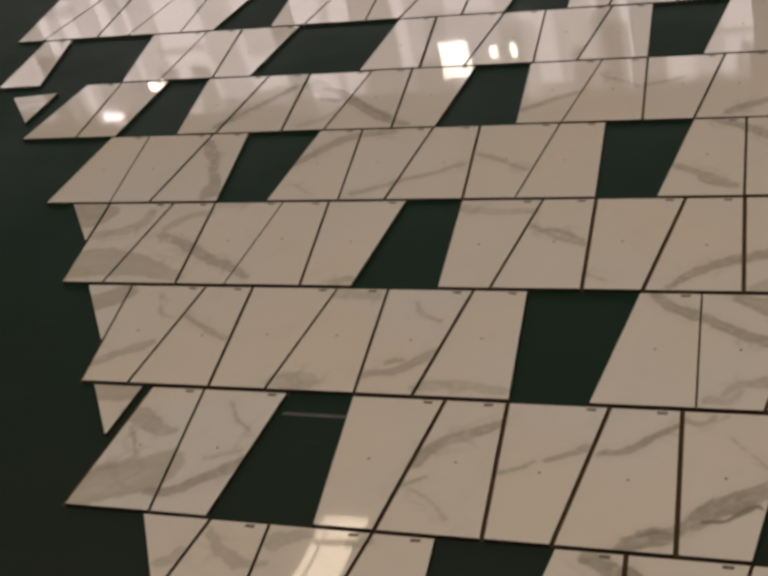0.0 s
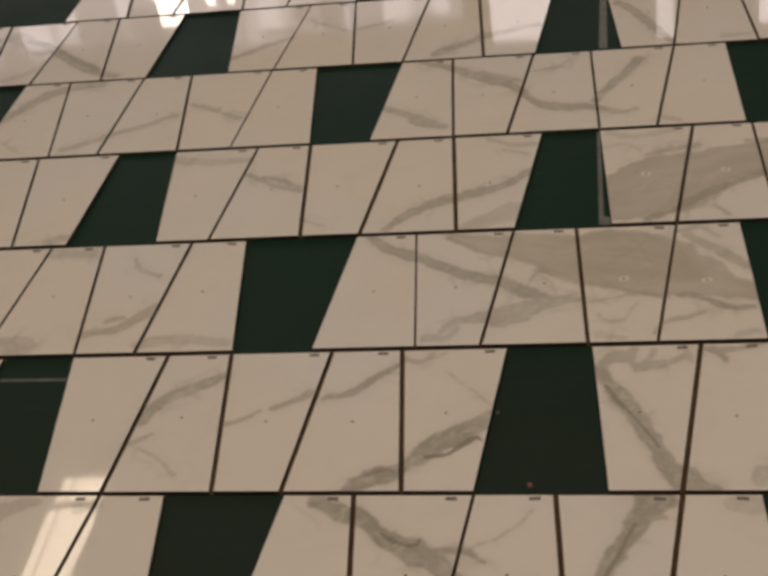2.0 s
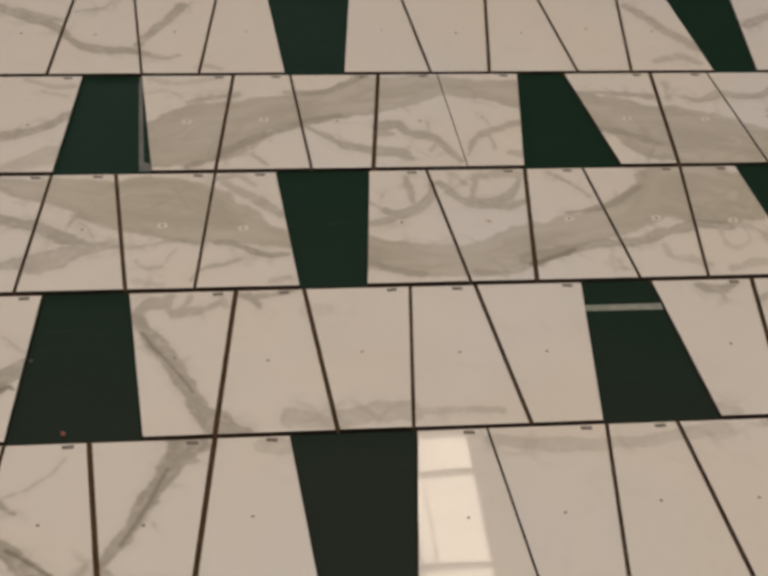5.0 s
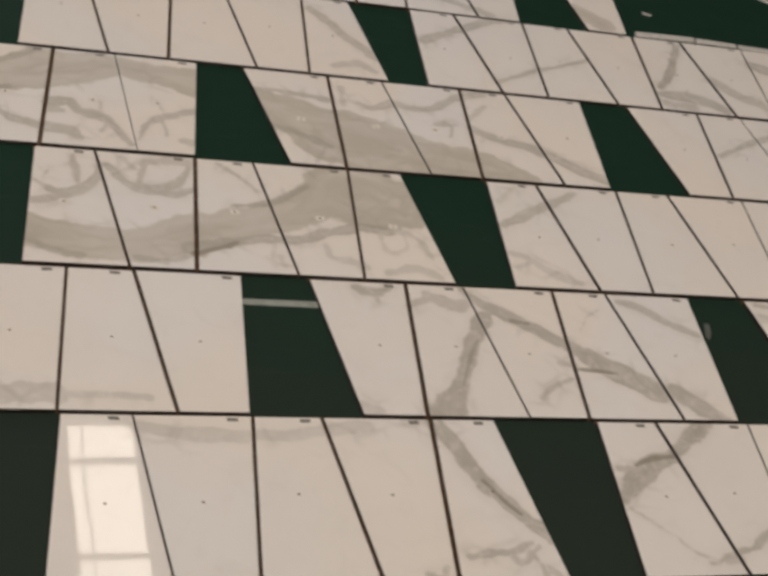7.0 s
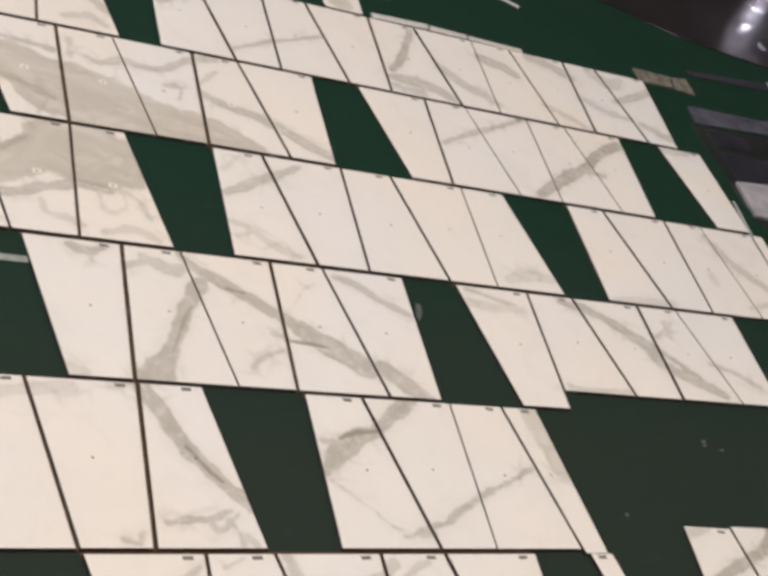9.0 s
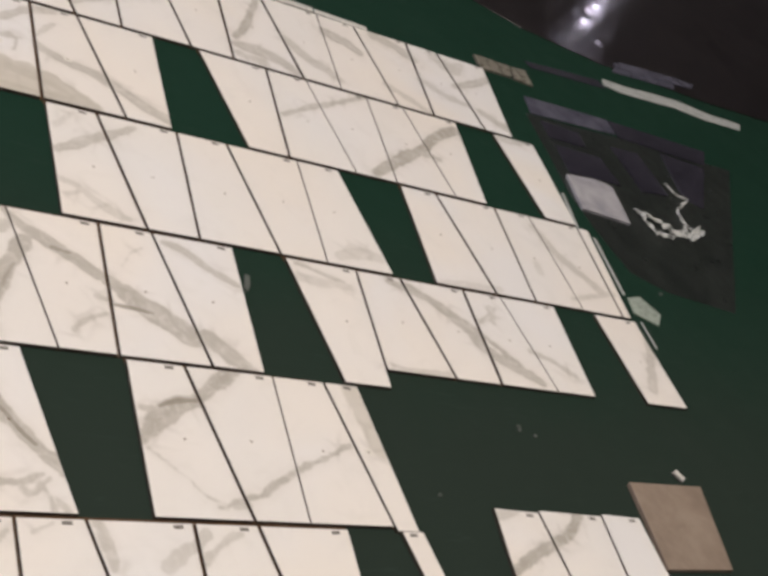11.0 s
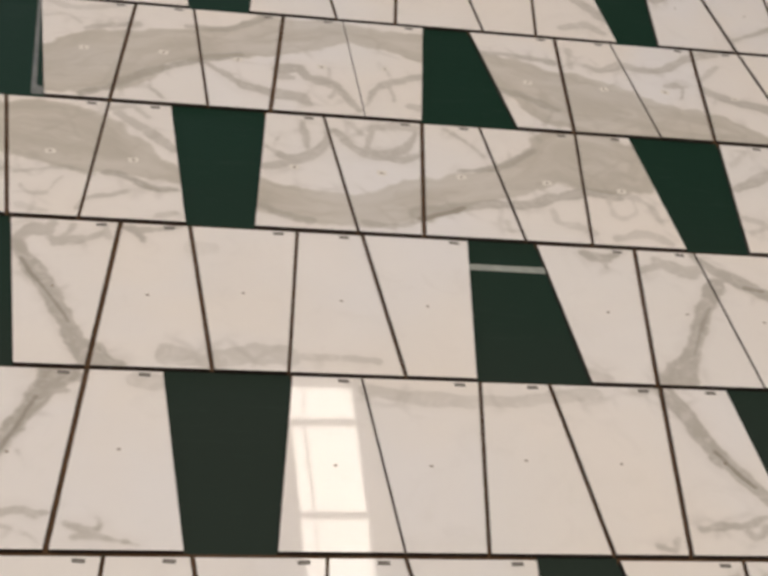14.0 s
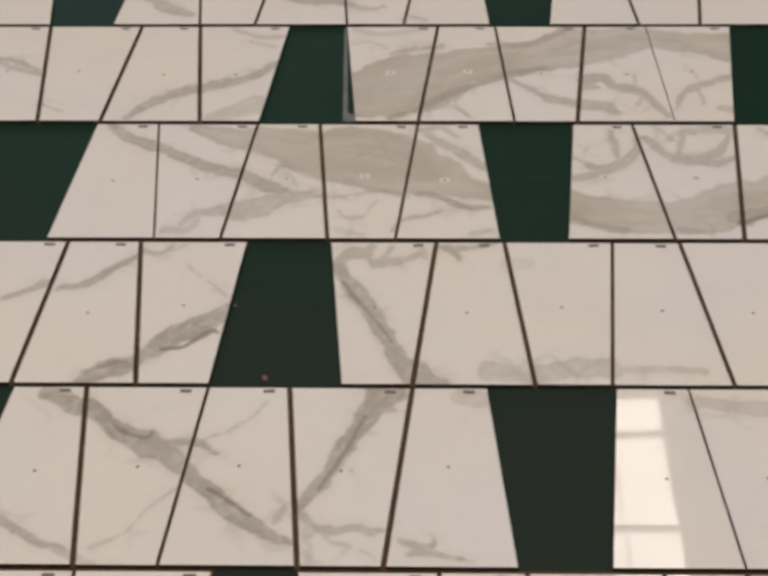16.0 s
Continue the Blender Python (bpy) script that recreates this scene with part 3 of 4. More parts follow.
vein(2, 0.65, (0.329, 0.972, 14), (0.351, 0.950, 17), (0.378, 0.937, 27), (0.417, 0.956, 30), (0.444, 0.989, 24), (0.452, 1.030, 13))
vein(2, 0.6, (0.406, 1.058, 16), (0.408, 1.018, 18), (0.410, 0.978, 12))
vein(2, 0.6, (0.326, 0.910, 23), (0.359, 0.920, 23), (0.382, 0.930, 20))
vein(2, 0.4, (0.355, 1.013, 8), (0.344, 0.981, 8))
vein(2, 0.65, (0.468, 1.039, 18), (0.484, 1.008, 21), (0.506, 0.978, 21), (0.533, 0.965, 29), (0.573, 0.968, 28), (0.612, 1.003, 20), (0.633, 1.046, 14))
vein(2, 0.4, (0.500, 1.067, 16), (0.521, 1.028, 13))
vein(2, 0.55, (0.542, 1.046, 14), (0.533, 1.005, 12), (0.525, 0.980, 10))
vein(2, 0.6, (0.562, 0.959, 23), (0.590, 0.954, 24), (0.627, 0.972, 17))
vein(2, 0.5, (0.548, 1.055, 16), (0.605, 1.068, 33), (0.635, 1.063, 24))
cloud(2, 0.75, (0.303, 0.821, 100), (0.351, 0.810, 92), (0.422, 0.796, 95), (0.486, 0.794, 93), (0.553, 0.808, 108), (0.613, 0.834, 127))
vein(2, 0.7, (0.310, 0.793, 16), (0.349, 0.768, 19), (0.401, 0.757, 20))
vein(2, 0.6, (0.501, 0.762, 14), (0.555, 0.751, 14), (0.603, 0.768, 13))
cloud(2, 0.72, (0.619, 0.841, 124), (0.674, 0.860, 104), (0.738, 0.887, 89), (0.802, 0.907, 95), (0.860, 0.943, 99), (0.923, 0.996, 137), (0.966, 0.999, 207), (1.017, 0.987, 195), (1.056, 0.973, 159), (1.081, 0.943, 79), (1.093, 0.911, 29))
vein(2, 0.7, (0.611, 0.790, 46), (0.647, 0.806, 37), (0.708, 0.825, 25), (0.768, 0.836, 26), (0.828, 0.840, 26), (0.895, 0.867, 25), (0.961, 0.887, 34), (1.022, 0.883, 29))
thread(2, 0.6, (0.610, 0.778, 13), (0.655, 0.795, 13), (0.697, 0.820, 10))
vein(2, 0.8, (0.706, 0.931, 12), (0.768, 0.944, 17), (0.824, 0.972, 18), (0.875, 1.017, 15))
vein(2, 0.5, (0.697, 1.068, 13), (0.732, 1.030, 12), (0.765, 0.983, 12))
vein(2, 0.4, (0.878, 1.085, 12), (0.893, 1.052, 12))
vein(2, 0.3, (0.778, 0.785, 15), (0.782, 0.756, 11))
vein(2, 0.4, (0.876, 0.828, 12), (0.883, 0.791, 15), (0.916, 0.785, 22), (0.952, 0.765, 16))
vein(2, 0.3, (0.999, 0.874, 14), (1.000, 0.835, 15), (1.015, 0.813, 16), (1.050, 0.831, 10), (1.050, 0.869, 9))
vein(2, 0.4, (1.035, 0.892, 27), (1.080, 0.863, 16), (1.095, 0.803, 13))
vein(2, 0.4, (0.989, 0.753, 16), (1.055, 0.771, 25), (1.098, 0.744, 19))
vein(2, 0.6, (1.290, 0.929, 24), (1.350, 0.968, 28), (1.432, 1.015, 26), (1.505, 1.060, 18))
vein(2, 0.35, (1.273, 0.835, 17), (1.304, 0.828, 17), (1.339, 0.793, 21), (1.367, 0.770, 28), (1.406, 0.750, 21))
vein(2, 0.3, (1.303, 1.010, 15), (1.348, 1.055, 9))
vein(2, 0.35, (1.285, 0.795, 13), (1.322, 0.811, 10))
vein(2, 0.4, (-1.295, 0.761, 45), (-1.239, 0.757, 64), (-1.224, 0.773, 33))
vein(2, 0.6, (-1.112, 0.788, 23), (-1.054, 0.802, 23), (-1.012, 0.833, 32), (-0.983, 0.874, 24))
vein(2, 0.5, (-1.073, 0.829, 17), (-1.045, 0.839, 13))
vein(2, 0.5, (-1.076, 1.039, 8), (-1.052, 0.996, 12), (-1.002, 0.972, 11))
vein(2, 0.35, (-1.265, 1.060, 35), (-1.171, 1.054, 28))
vein(2, 0.35, (-0.988, 0.757, 31), (-0.911, 0.769, 30), (-0.840, 0.759, 25), (-0.809, 0.754, 22))
vein(2, 0.55, (-1.751, 0.784, 28), (-1.709, 0.821, 32), (-1.662, 0.849, 32), (-1.635, 0.868, 24))
vein(2, 0.4, (-1.701, 1.049, 9), (-1.664, 0.975, 11), (-1.618, 0.958, 12))
vein(2, 0.55, (-1.608, 0.976, 12), (-1.545, 0.933, 15), (-1.466, 0.893, 16))
vein(2, 0.5, (2.726, 1.035, 29), (2.757, 0.946, 36), (2.811, 0.883, 36), (2.864, 0.819, 36))
vein(2, 0.4, (2.719, 0.768, 16), (2.832, 0.799, 16), (2.915, 0.822, 13))
vein(2, 0.25, (2.653, 0.880, 27), (2.645, 0.852, 27))
vein(2, 0.3, (1.951, 0.763, 35), (2.032, 0.787, 43), (2.072, 0.779, 32))
vein(2, 0.3, (2.248, 0.738, 24), (2.330, 0.744, 25), (2.446, 0.748, 22))
cloud(3, 0.8, (-2.132, 1.387, 111), (-2.057, 1.386, 111))
vein(3, 0.6, (-0.856, 1.315, 17), (-0.811, 1.300, 16), (-0.769, 1.274, 15))
vein(3, 0.4, (-0.735, 1.150, 15), (-0.723, 1.140, 10))
vein(3, 0.7, (-0.558, 1.103, 21), (-0.529, 1.137, 24), (-0.494, 1.171, 33), (-0.428, 1.203, 35), (-0.379, 1.221, 32), (-0.311, 1.251, 27), (-0.274, 1.297, 24))
cloud(3, 0.45, (-0.387, 1.103, 32), (-0.340, 1.129, 49), (-0.293, 1.154, 66))
vein(3, 0.4, (-0.369, 1.431, 14), (-0.313, 1.401, 18), (-0.271, 1.401, 23))
vein(3, 0.35, (-0.332, 1.382, 11), (-0.278, 1.363, 14))
cloud(3, 0.75, (-0.110, 1.175, 159), (-0.046, 1.198, 184), (0.024, 1.233, 213), (0.075, 1.264, 153), (0.137, 1.293, 127), (0.219, 1.312, 119), (0.293, 1.331, 123), (0.368, 1.363, 146))
vein(3, 0.55, (-0.028, 1.334, 14), (0.024, 1.353, 19), (0.076, 1.363, 19))
vein(3, 0.35, (-0.112, 1.372, 11), (-0.070, 1.382, 11), (-0.038, 1.353, 9))
vein(3, 0.8, (-0.025, 1.104, 19), (0.024, 1.129, 21), (0.073, 1.172, 24), (0.124, 1.207, 22), (0.185, 1.239, 23), (0.237, 1.264, 24), (0.289, 1.279, 17))
vein(3, 0.5, (0.103, 1.163, 8), (0.107, 1.138, 9), (0.131, 1.104, 9))
vein(3, 0.6, (0.216, 1.243, 12), (0.254, 1.207, 18), (0.291, 1.172, 23), (0.339, 1.155, 27))
vein(3, 0.6, (0.181, 1.372, 19), (0.243, 1.368, 19), (0.297, 1.392, 20), (0.342, 1.431, 25))
vein(3, 0.3, (-0.108, 1.431, 19), (-0.049, 1.411, 20), (0.035, 1.431, 19))
cloud(3, 0.65, (0.387, 1.356, 125), (0.474, 1.387, 104), (0.528, 1.394, 80), (0.581, 1.381, 81), (0.645, 1.370, 93), (0.687, 1.356, 121))
vein(3, 0.65, (0.374, 1.235, 40), (0.405, 1.247, 29), (0.428, 1.214, 24), (0.458, 1.208, 32), (0.487, 1.185, 27), (0.508, 1.144, 19), (0.525, 1.111, 16))
vein(3, 0.5, (0.372, 1.208, 28), (0.393, 1.210, 18))
vein(3, 0.55, (0.363, 1.146, 42), (0.403, 1.142, 34), (0.421, 1.118, 20))
vein(3, 0.4, (0.473, 1.255, 8), (0.471, 1.219, 8))
vein(3, 0.4, (0.481, 1.176, 9), (0.468, 1.148, 8))
vein(3, 0.6, (0.542, 1.130, 12), (0.563, 1.184, 16), (0.593, 1.214, 21), (0.626, 1.227, 23), (0.672, 1.250, 25))
vein(3, 0.5, (0.593, 1.214, 10), (0.600, 1.188, 9), (0.601, 1.153, 9))
vein(3, 0.35, (0.595, 1.279, 10), (0.602, 1.242, 10))
vein(3, 0.45, (0.635, 1.139, 25), (0.655, 1.133, 25))
cloud(3, 0.72, (0.809, 1.323, 79), (0.874, 1.283, 138), (0.933, 1.242, 162), (0.970, 1.209, 216), (1.033, 1.188, 216), (1.098, 1.176, 190), (1.160, 1.151, 150), (1.226, 1.143, 135), (1.293, 1.135, 126), (1.369, 1.116, 80), (1.424, 1.103, 32))
vein(3, 0.6, (0.810, 1.362, 20), (0.866, 1.359, 16), (0.922, 1.356, 17), (0.983, 1.343, 25))
vein(3, 0.7, (0.824, 1.221, 19), (0.882, 1.209, 23), (0.930, 1.178, 27), (0.955, 1.162, 19))
vein(3, 0.5, (0.942, 1.179, 10), (0.941, 1.152, 8), (0.915, 1.105, 8))
vein(3, 0.5, (1.058, 1.343, 17), (1.089, 1.327, 19), (1.143, 1.353, 28), (1.187, 1.338, 22))
vein(3, 0.4, (1.030, 1.399, 17), (1.020, 1.328, 12))
vein(3, 0.6, (1.187, 1.338, 22), (1.252, 1.355, 23), (1.315, 1.404, 23), (1.387, 1.433, 29))
vein(3, 0.6, (1.259, 1.297, 12), (1.272, 1.279, 9), (1.254, 1.239, 7))
vein(3, 0.4, (1.232, 1.284, 15), (1.281, 1.290, 12))
vein(3, 0.65, (1.334, 1.266, 30), (1.387, 1.243, 30), (1.453, 1.221, 35), (1.502, 1.188, 35), (1.560, 1.146, 39), (1.609, 1.114, 34))
vein(3, 0.5, (1.322, 1.284, 25), (1.344, 1.258, 29))
vein(3, 0.4, (1.383, 1.381, 13), (1.328, 1.324, 15))
vein(3, 0.35, (-1.078, 1.407, 28), (-0.997, 1.391, 29), (-0.905, 1.394, 25))
vein(3, 0.55, (-0.896, 1.333, 15), (-0.823, 1.283, 16), (-0.764, 1.258, 17))
vein(3, 0.3, (-0.730, 1.145, 9), (-0.684, 1.119, 9))
vein(3, 0.9, (2.207, 1.110, 27), (2.276, 1.156, 35), (2.354, 1.214, 36), (2.439, 1.267, 28), (2.519, 1.340, 32), (2.623, 1.402, 35))
vein(3, 0.6, (2.437, 1.247, 31), (2.486, 1.240, 23))
vein(3, 0.6, (1.978, 1.261, 18), (2.077, 1.320, 19), (2.176, 1.370, 16), (2.326, 1.448, 17))
vein(3, 0.5, (2.780, 1.447, 42), (2.852, 1.435, 48), (2.941, 1.449, 24))
cloud(3, 0.6, (-2.027, 1.153, 117), (-1.941, 1.176, 126), (-1.808, 1.156, 82), (-1.696, 1.118, 39))
vein(3, 0.6, (-1.823, 1.294, 29), (-1.734, 1.251, 33), (-1.656, 1.199, 29), (-1.574, 1.160, 29), (-1.519, 1.121, 18))
vein(3, 0.4, (-1.826, 1.327, 30), (-1.783, 1.383, 31), (-1.733, 1.394, 25))
vein(3, 0.4, (-2.007, 1.294, 35), (-1.933, 1.317, 37), (-1.899, 1.362, 35), (-1.908, 1.408, 19))
vein(3, 0.5, (-1.292, 1.101, 24), (-1.262, 1.116, 25))
vein(3, 0.3, (-1.721, 1.428, 24), (-1.654, 1.431, 24))
vein(4, 0.8, (2.077, 1.783, 22), (2.026, 1.685, 24), (1.972, 1.599, 23), (1.933, 1.553, 18))
vein(4, 0.6, (1.921, 1.518, 34), (1.982, 1.519, 51), (2.041, 1.509, 51), (2.091, 1.475, 41))
vein(4, 0.5, (1.922, 1.477, 29), (1.996, 1.473, 35))
vein(4, 0.5, (2.115, 1.620, 35), (2.156, 1.560, 43), (2.208, 1.525, 43), (2.245, 1.495, 31))
vein(4, 0.65, (2.287, 1.718, 45), (2.347, 1.695, 53), (2.386, 1.664, 41))
vein(4, 0.55, (2.493, 1.783, 48), (2.573, 1.754, 50), (2.614, 1.722, 44))
vein(4, 0.4, (2.731, 1.763, 54), (2.773, 1.730, 66), (2.837, 1.776, 17))
vein(4, 0.6, (2.746, 1.639, 27), (2.853, 1.690, 30), (2.974, 1.762, 29))
vein(4, 0.4, (2.435, 1.537, 26), (2.505, 1.494, 33), (2.559, 1.457, 26))
vein(4, 0.4, (2.599, 1.613, 28), (2.672, 1.569, 30), (2.759, 1.552, 25))
vein(4, 0.5, (2.791, 1.539, 29), (2.866, 1.494, 42), (2.903, 1.490, 30))
vein(4, 0.65, (-1.908, 1.757, 29), (-1.875, 1.702, 37), (-1.836, 1.649, 31), (-1.820, 1.598, 26), (-1.790, 1.548, 34), (-1.783, 1.488, 56))
vein(4, 0.6, (-1.598, 1.627, 31), (-1.552, 1.688, 37), (-1.505, 1.749, 39), (-1.458, 1.772, 34), (-1.380, 1.786, 33))
vein(4, 0.5, (-1.380, 1.478, 25), (-1.314, 1.511, 25), (-1.261, 1.544, 20), (-1.204, 1.565, 20), (-1.141, 1.610, 22))
vein(4, 0.3, (-1.577, 1.542, 9), (-1.499, 1.481, 9))
vein(4, 0.5, (-1.104, 1.655, 15), (-1.031, 1.617, 18), (-0.973, 1.580, 17))
vein(4, 0.65, (-0.627, 1.590, 22), (-0.567, 1.555, 26), (-0.528, 1.511, 31), (-0.473, 1.493, 23))
vein(4, 0.7, (-0.551, 1.793, 25), (-0.474, 1.755, 28), (-0.398, 1.699, 34), (-0.324, 1.650, 27), (-0.287, 1.597, 21), (-0.251, 1.563, 30), (-0.206, 1.549, 34), (-0.162, 1.549, 29), (-0.121, 1.532, 23))
vein(4, 0.55, (-0.410, 1.728, 16), (-0.350, 1.698, 18), (-0.314, 1.678, 12))
vein(4, 0.65, (-0.138, 1.570, 20), (-0.111, 1.621, 24), (-0.072, 1.683, 27), (-0.039, 1.748, 30))
vein(4, 0.5, (-0.115, 1.525, 16), (-0.078, 1.515, 19), (-0.046, 1.524, 12))
vein(4, 0.4, (-0.282, 1.720, 12), (-0.225, 1.736, 13), (-0.198, 1.772, 9))
vein(4, 0.4, (0.011, 1.481, 19), (0.042, 1.468, 17))
vein(4, 0.65, (-0.615, 1.584, 15), (-0.566, 1.557, 22), (-0.517, 1.525, 24), (-0.472, 1.493, 20))
vein(4, 0.6, (1.026, 1.747, 29), (1.063, 1.684, 32), (1.089, 1.631, 29), (1.127, 1.581, 34), (1.144, 1.550, 32))
vein(4, 0.65, (1.297, 1.651, 27), (1.362, 1.695, 28), (1.443, 1.743, 29), (1.511, 1.785, 35), (1.567, 1.809, 29))
vein(4, 0.4, (1.033, 1.492, 20), (1.098, 1.512, 27), (1.128, 1.484, 22))
vein(4, 0.6, (1.451, 1.494, 17), (1.523, 1.536, 17), (1.588, 1.572, 18), (1.652, 1.599, 15), (1.752, 1.647, 15))
cloud(5, 0.6, (1.752, 1.924, 80), (1.819, 1.900, 80), (1.875, 1.848, 80))
cloud(5, 0.7, (-2.702, 2.041, 135), (-2.617, 2.051, 135))
vein(5, 0.9, (-1.623, 2.031, 30), (-1.516, 1.937, 30), (-1.419, 1.862, 30))
vein(5, 0.7, (-1.923, 1.840, 26), (-1.848, 1.948, 26), (-1.770, 2.059, 26))
cloud(5, 0.5, (-1.719, 2.084, 59), (-1.607, 1.987, 59))
vein(5, 0.6, (-0.527, 1.834, 33), (-0.481, 1.865, 33), (-0.412, 1.906, 30), (-0.341, 1.934, 23), (-0.281, 1.951, 21))
vein(5, 0.65, (-0.088, 2.041, 26), (-0.043, 1.981, 27), (-0.008, 1.913, 27), (0.031, 1.833, 21), (0.047, 1.802, 15))
vein(5, 0.3, (0.160, 1.835, 24), (0.216, 1.837, 19))
vein(5, 0.65, (-1.669, 2.049, 22), (-1.617, 2.023, 26), (-1.546, 1.959, 30), (-1.468, 1.889, 31), (-1.407, 1.844, 28), (-1.348, 1.824, 22))
vein(5, 0.3, (-1.661, 1.836, 29), (-1.604, 1.867, 22), (-1.575, 1.942, 19))
vein(5, 0.55, (-1.053, 1.876, 21), (-1.003, 1.913, 24), (-0.961, 1.941, 22), (-0.913, 1.969, 19))
vein(5, 0.4, (-0.873, 2.049, 13), (-0.814, 2.013, 15), (-0.768, 1.983, 13))
vein(5, 0.4, (-0.752, 1.986, 16), (-0.698, 2.010, 16), (-0.662, 2.027, 16))
vein(5, 0.5, (1.338, 1.950, 33), (1.392, 1.895, 34), (1.464, 1.857, 34), (1.535, 1.819, 34))


# rows of tiles: lower edge, upper edge, first joint, shift of each joint in mm at the upper and at the lower edge
ROWS = {
    -1: (-0.3420, 0.0060, -12,
        [-2, -2, -2, -2, -2, -2, -2, -2, -2, -2, -2, -7, -3, -2, -7, -14, -10, -9, -5, -6, -4, 4, 5, 5, 5],
        [0, 0, 0, 0, 0, 0, 0, 0, 0, 0, 0, 0, 0, 0, 0, 0, 0, 0, 0, 0, 0, 0, 0, 0, 0]),
    0: (0.0155, 0.3635, -9,
        [3, 3, -1, -3, -10, -5, -8, -10, -2, -3, -4, -1, -6, -4, -6, -6, -5, -2, 0, 2, 4, 4],
        [-6, -6, -6, -6, -6, -6, -6, -8, -7, -7, -11, -6, -13, -9, -12, -11, -12, -3, 1, -2, -4, -4]),
    1: (0.3715, 0.7217, -11,
        [-17, -17, -16, -25, -10, -14, -13, -18, -10, -14, 9, 2, 1, -4, -7, -4, 2, 0, -2, -5, -7, -7, 2, 3, 11, 11, 12, 7, 31, -1],
        [5, 5, -7, -8, 1, -3, -7, -10, -6, -8, 3, -3, -4, -3, -6, -5, -6, -8, -8, -11, -9, -10, -14, -9, 6, 12, 9, 6, 3, 38]),
    2: (0.7321, 1.0806, -12,
        [-16, -16, -19, -22, -12, -15, -20, -23, 9, 12, 11, 12, 8, 8, -9, -12, -8, -10, -2, -3, -5, -5, -2, 9, 12, 15, 14, 14, 27, 34, 30, 30],
        [1, 1, -6, -12, -6, -9, -10, -12, 13, 12, 9, 4, 4, -3, -9, -13, -12, -14, -5, -9, -8, -13, -11, -3, 3, -1, 5, 8, 22, 0, 32, 32]),
    3: (1.0916, 1.4416, -14,
        [10, 10, 2, 0, -9, -8, -3, 10, 9, 10, 12, 16, 15, 13, 15, 16, 12, 21, 7, -14, -10, 0, -1, -5, 2, 7, 13, 19, 24, 31, 33, 53, 27],
        [26, 26, 18, 17, 21, 14, 18, 17, 13, 12, 15, 16, 14, 3, 9, 2, 4, -1, -4, -4, -1, -6, -7, -4, -7, -2, -5, 3, 12, 15, 9, 30, 38]),
    4: (1.4514, 1.8000, -14,
        [-18, -15, -11, -22, -10, -8, -8, -4, 7, 2, 13, 17, 14, 27, 23, 21, 14, 17, 27, 29, 32, 34, -3, 0, -2, 8, 6, 33, 32, 43, 46, 47, 48],
        [4, 4, 1, 0, 14, 12, 11, 10, 15, 8, 19, 14, 12, 15, 16, 8, 11, 8, 18, 22, 24, 23, -4, -6, -6, -10, -7, 15, 18, 20, 29, 30, 22]),
    5: (1.8075, 2.1450, -16,
        [-12, -7, -35, -25, -21, -12, -15, -15, -23, 6, 8, 7, 9, 16, 15, 15, 15, 15, 15, 15, 15, 15, 15, 15, 15, 15, 15, 15, 15],
        [-10, -19, -7, -10, -7, -5, -1, -5, -5, 11, 9, 13, 15, 16, 20, 21, 24, 19, 19, 19, 23, 27, 5, -17, -4, -2, -2, -2, -2]),
    6: (2.1530, 2.4880, -18,
        [-10, -22, -27, -32, -28, -24, -19, -14, -9, -9, 6, 9, 7, 4, 17, 17, 17, 17, 17, 17, 17, 17, 17, 17, 17, 17],
        [47, 10, -2, -13, 0, -16, -11, 2, 16, 4, 13, 13, 12, 8, 25, 25, 25, 25, 25, 25, 25, 25, 25, 25, 25, 25]),
    7: (2.4980, 2.8460, -19,
        [0, 0, 0, 0, 0, 0, 0, 0, 0, 0, 0, 0, 0, 0, 0, 0, 0, 0, 0, 0, 0, 0, 0, 0, 0, 0],
        [-5, -24, -8, -11, -11, -10, -6, -9, 0, -11, -8, 2, -8, -7, -7, -7, -7, -7, -7, -7, -7, -7, -7, -7, -7, -7]),
}


GONE = {(6, -12), (6, -16)}
FILLED = {(2, -11), (4, 13)}


def missing(row, j):
    return ((j % 6 == (4 if row % 2 else 1)) or (row, j) in GONE) and (row, j) not in FILLED


def joint(row, j, upper):
    y0, y1, first, top, bottom = ROWS[row]
    shift = (top if upper else bottom)[j - first] * 0.001
    side = (1 if j % 2 == 0 else -1) * (1 if upper else -1)
    return j * PITCH / 2 + (2 * LEAN if row % 2 else 0) + side * LEAN + shift


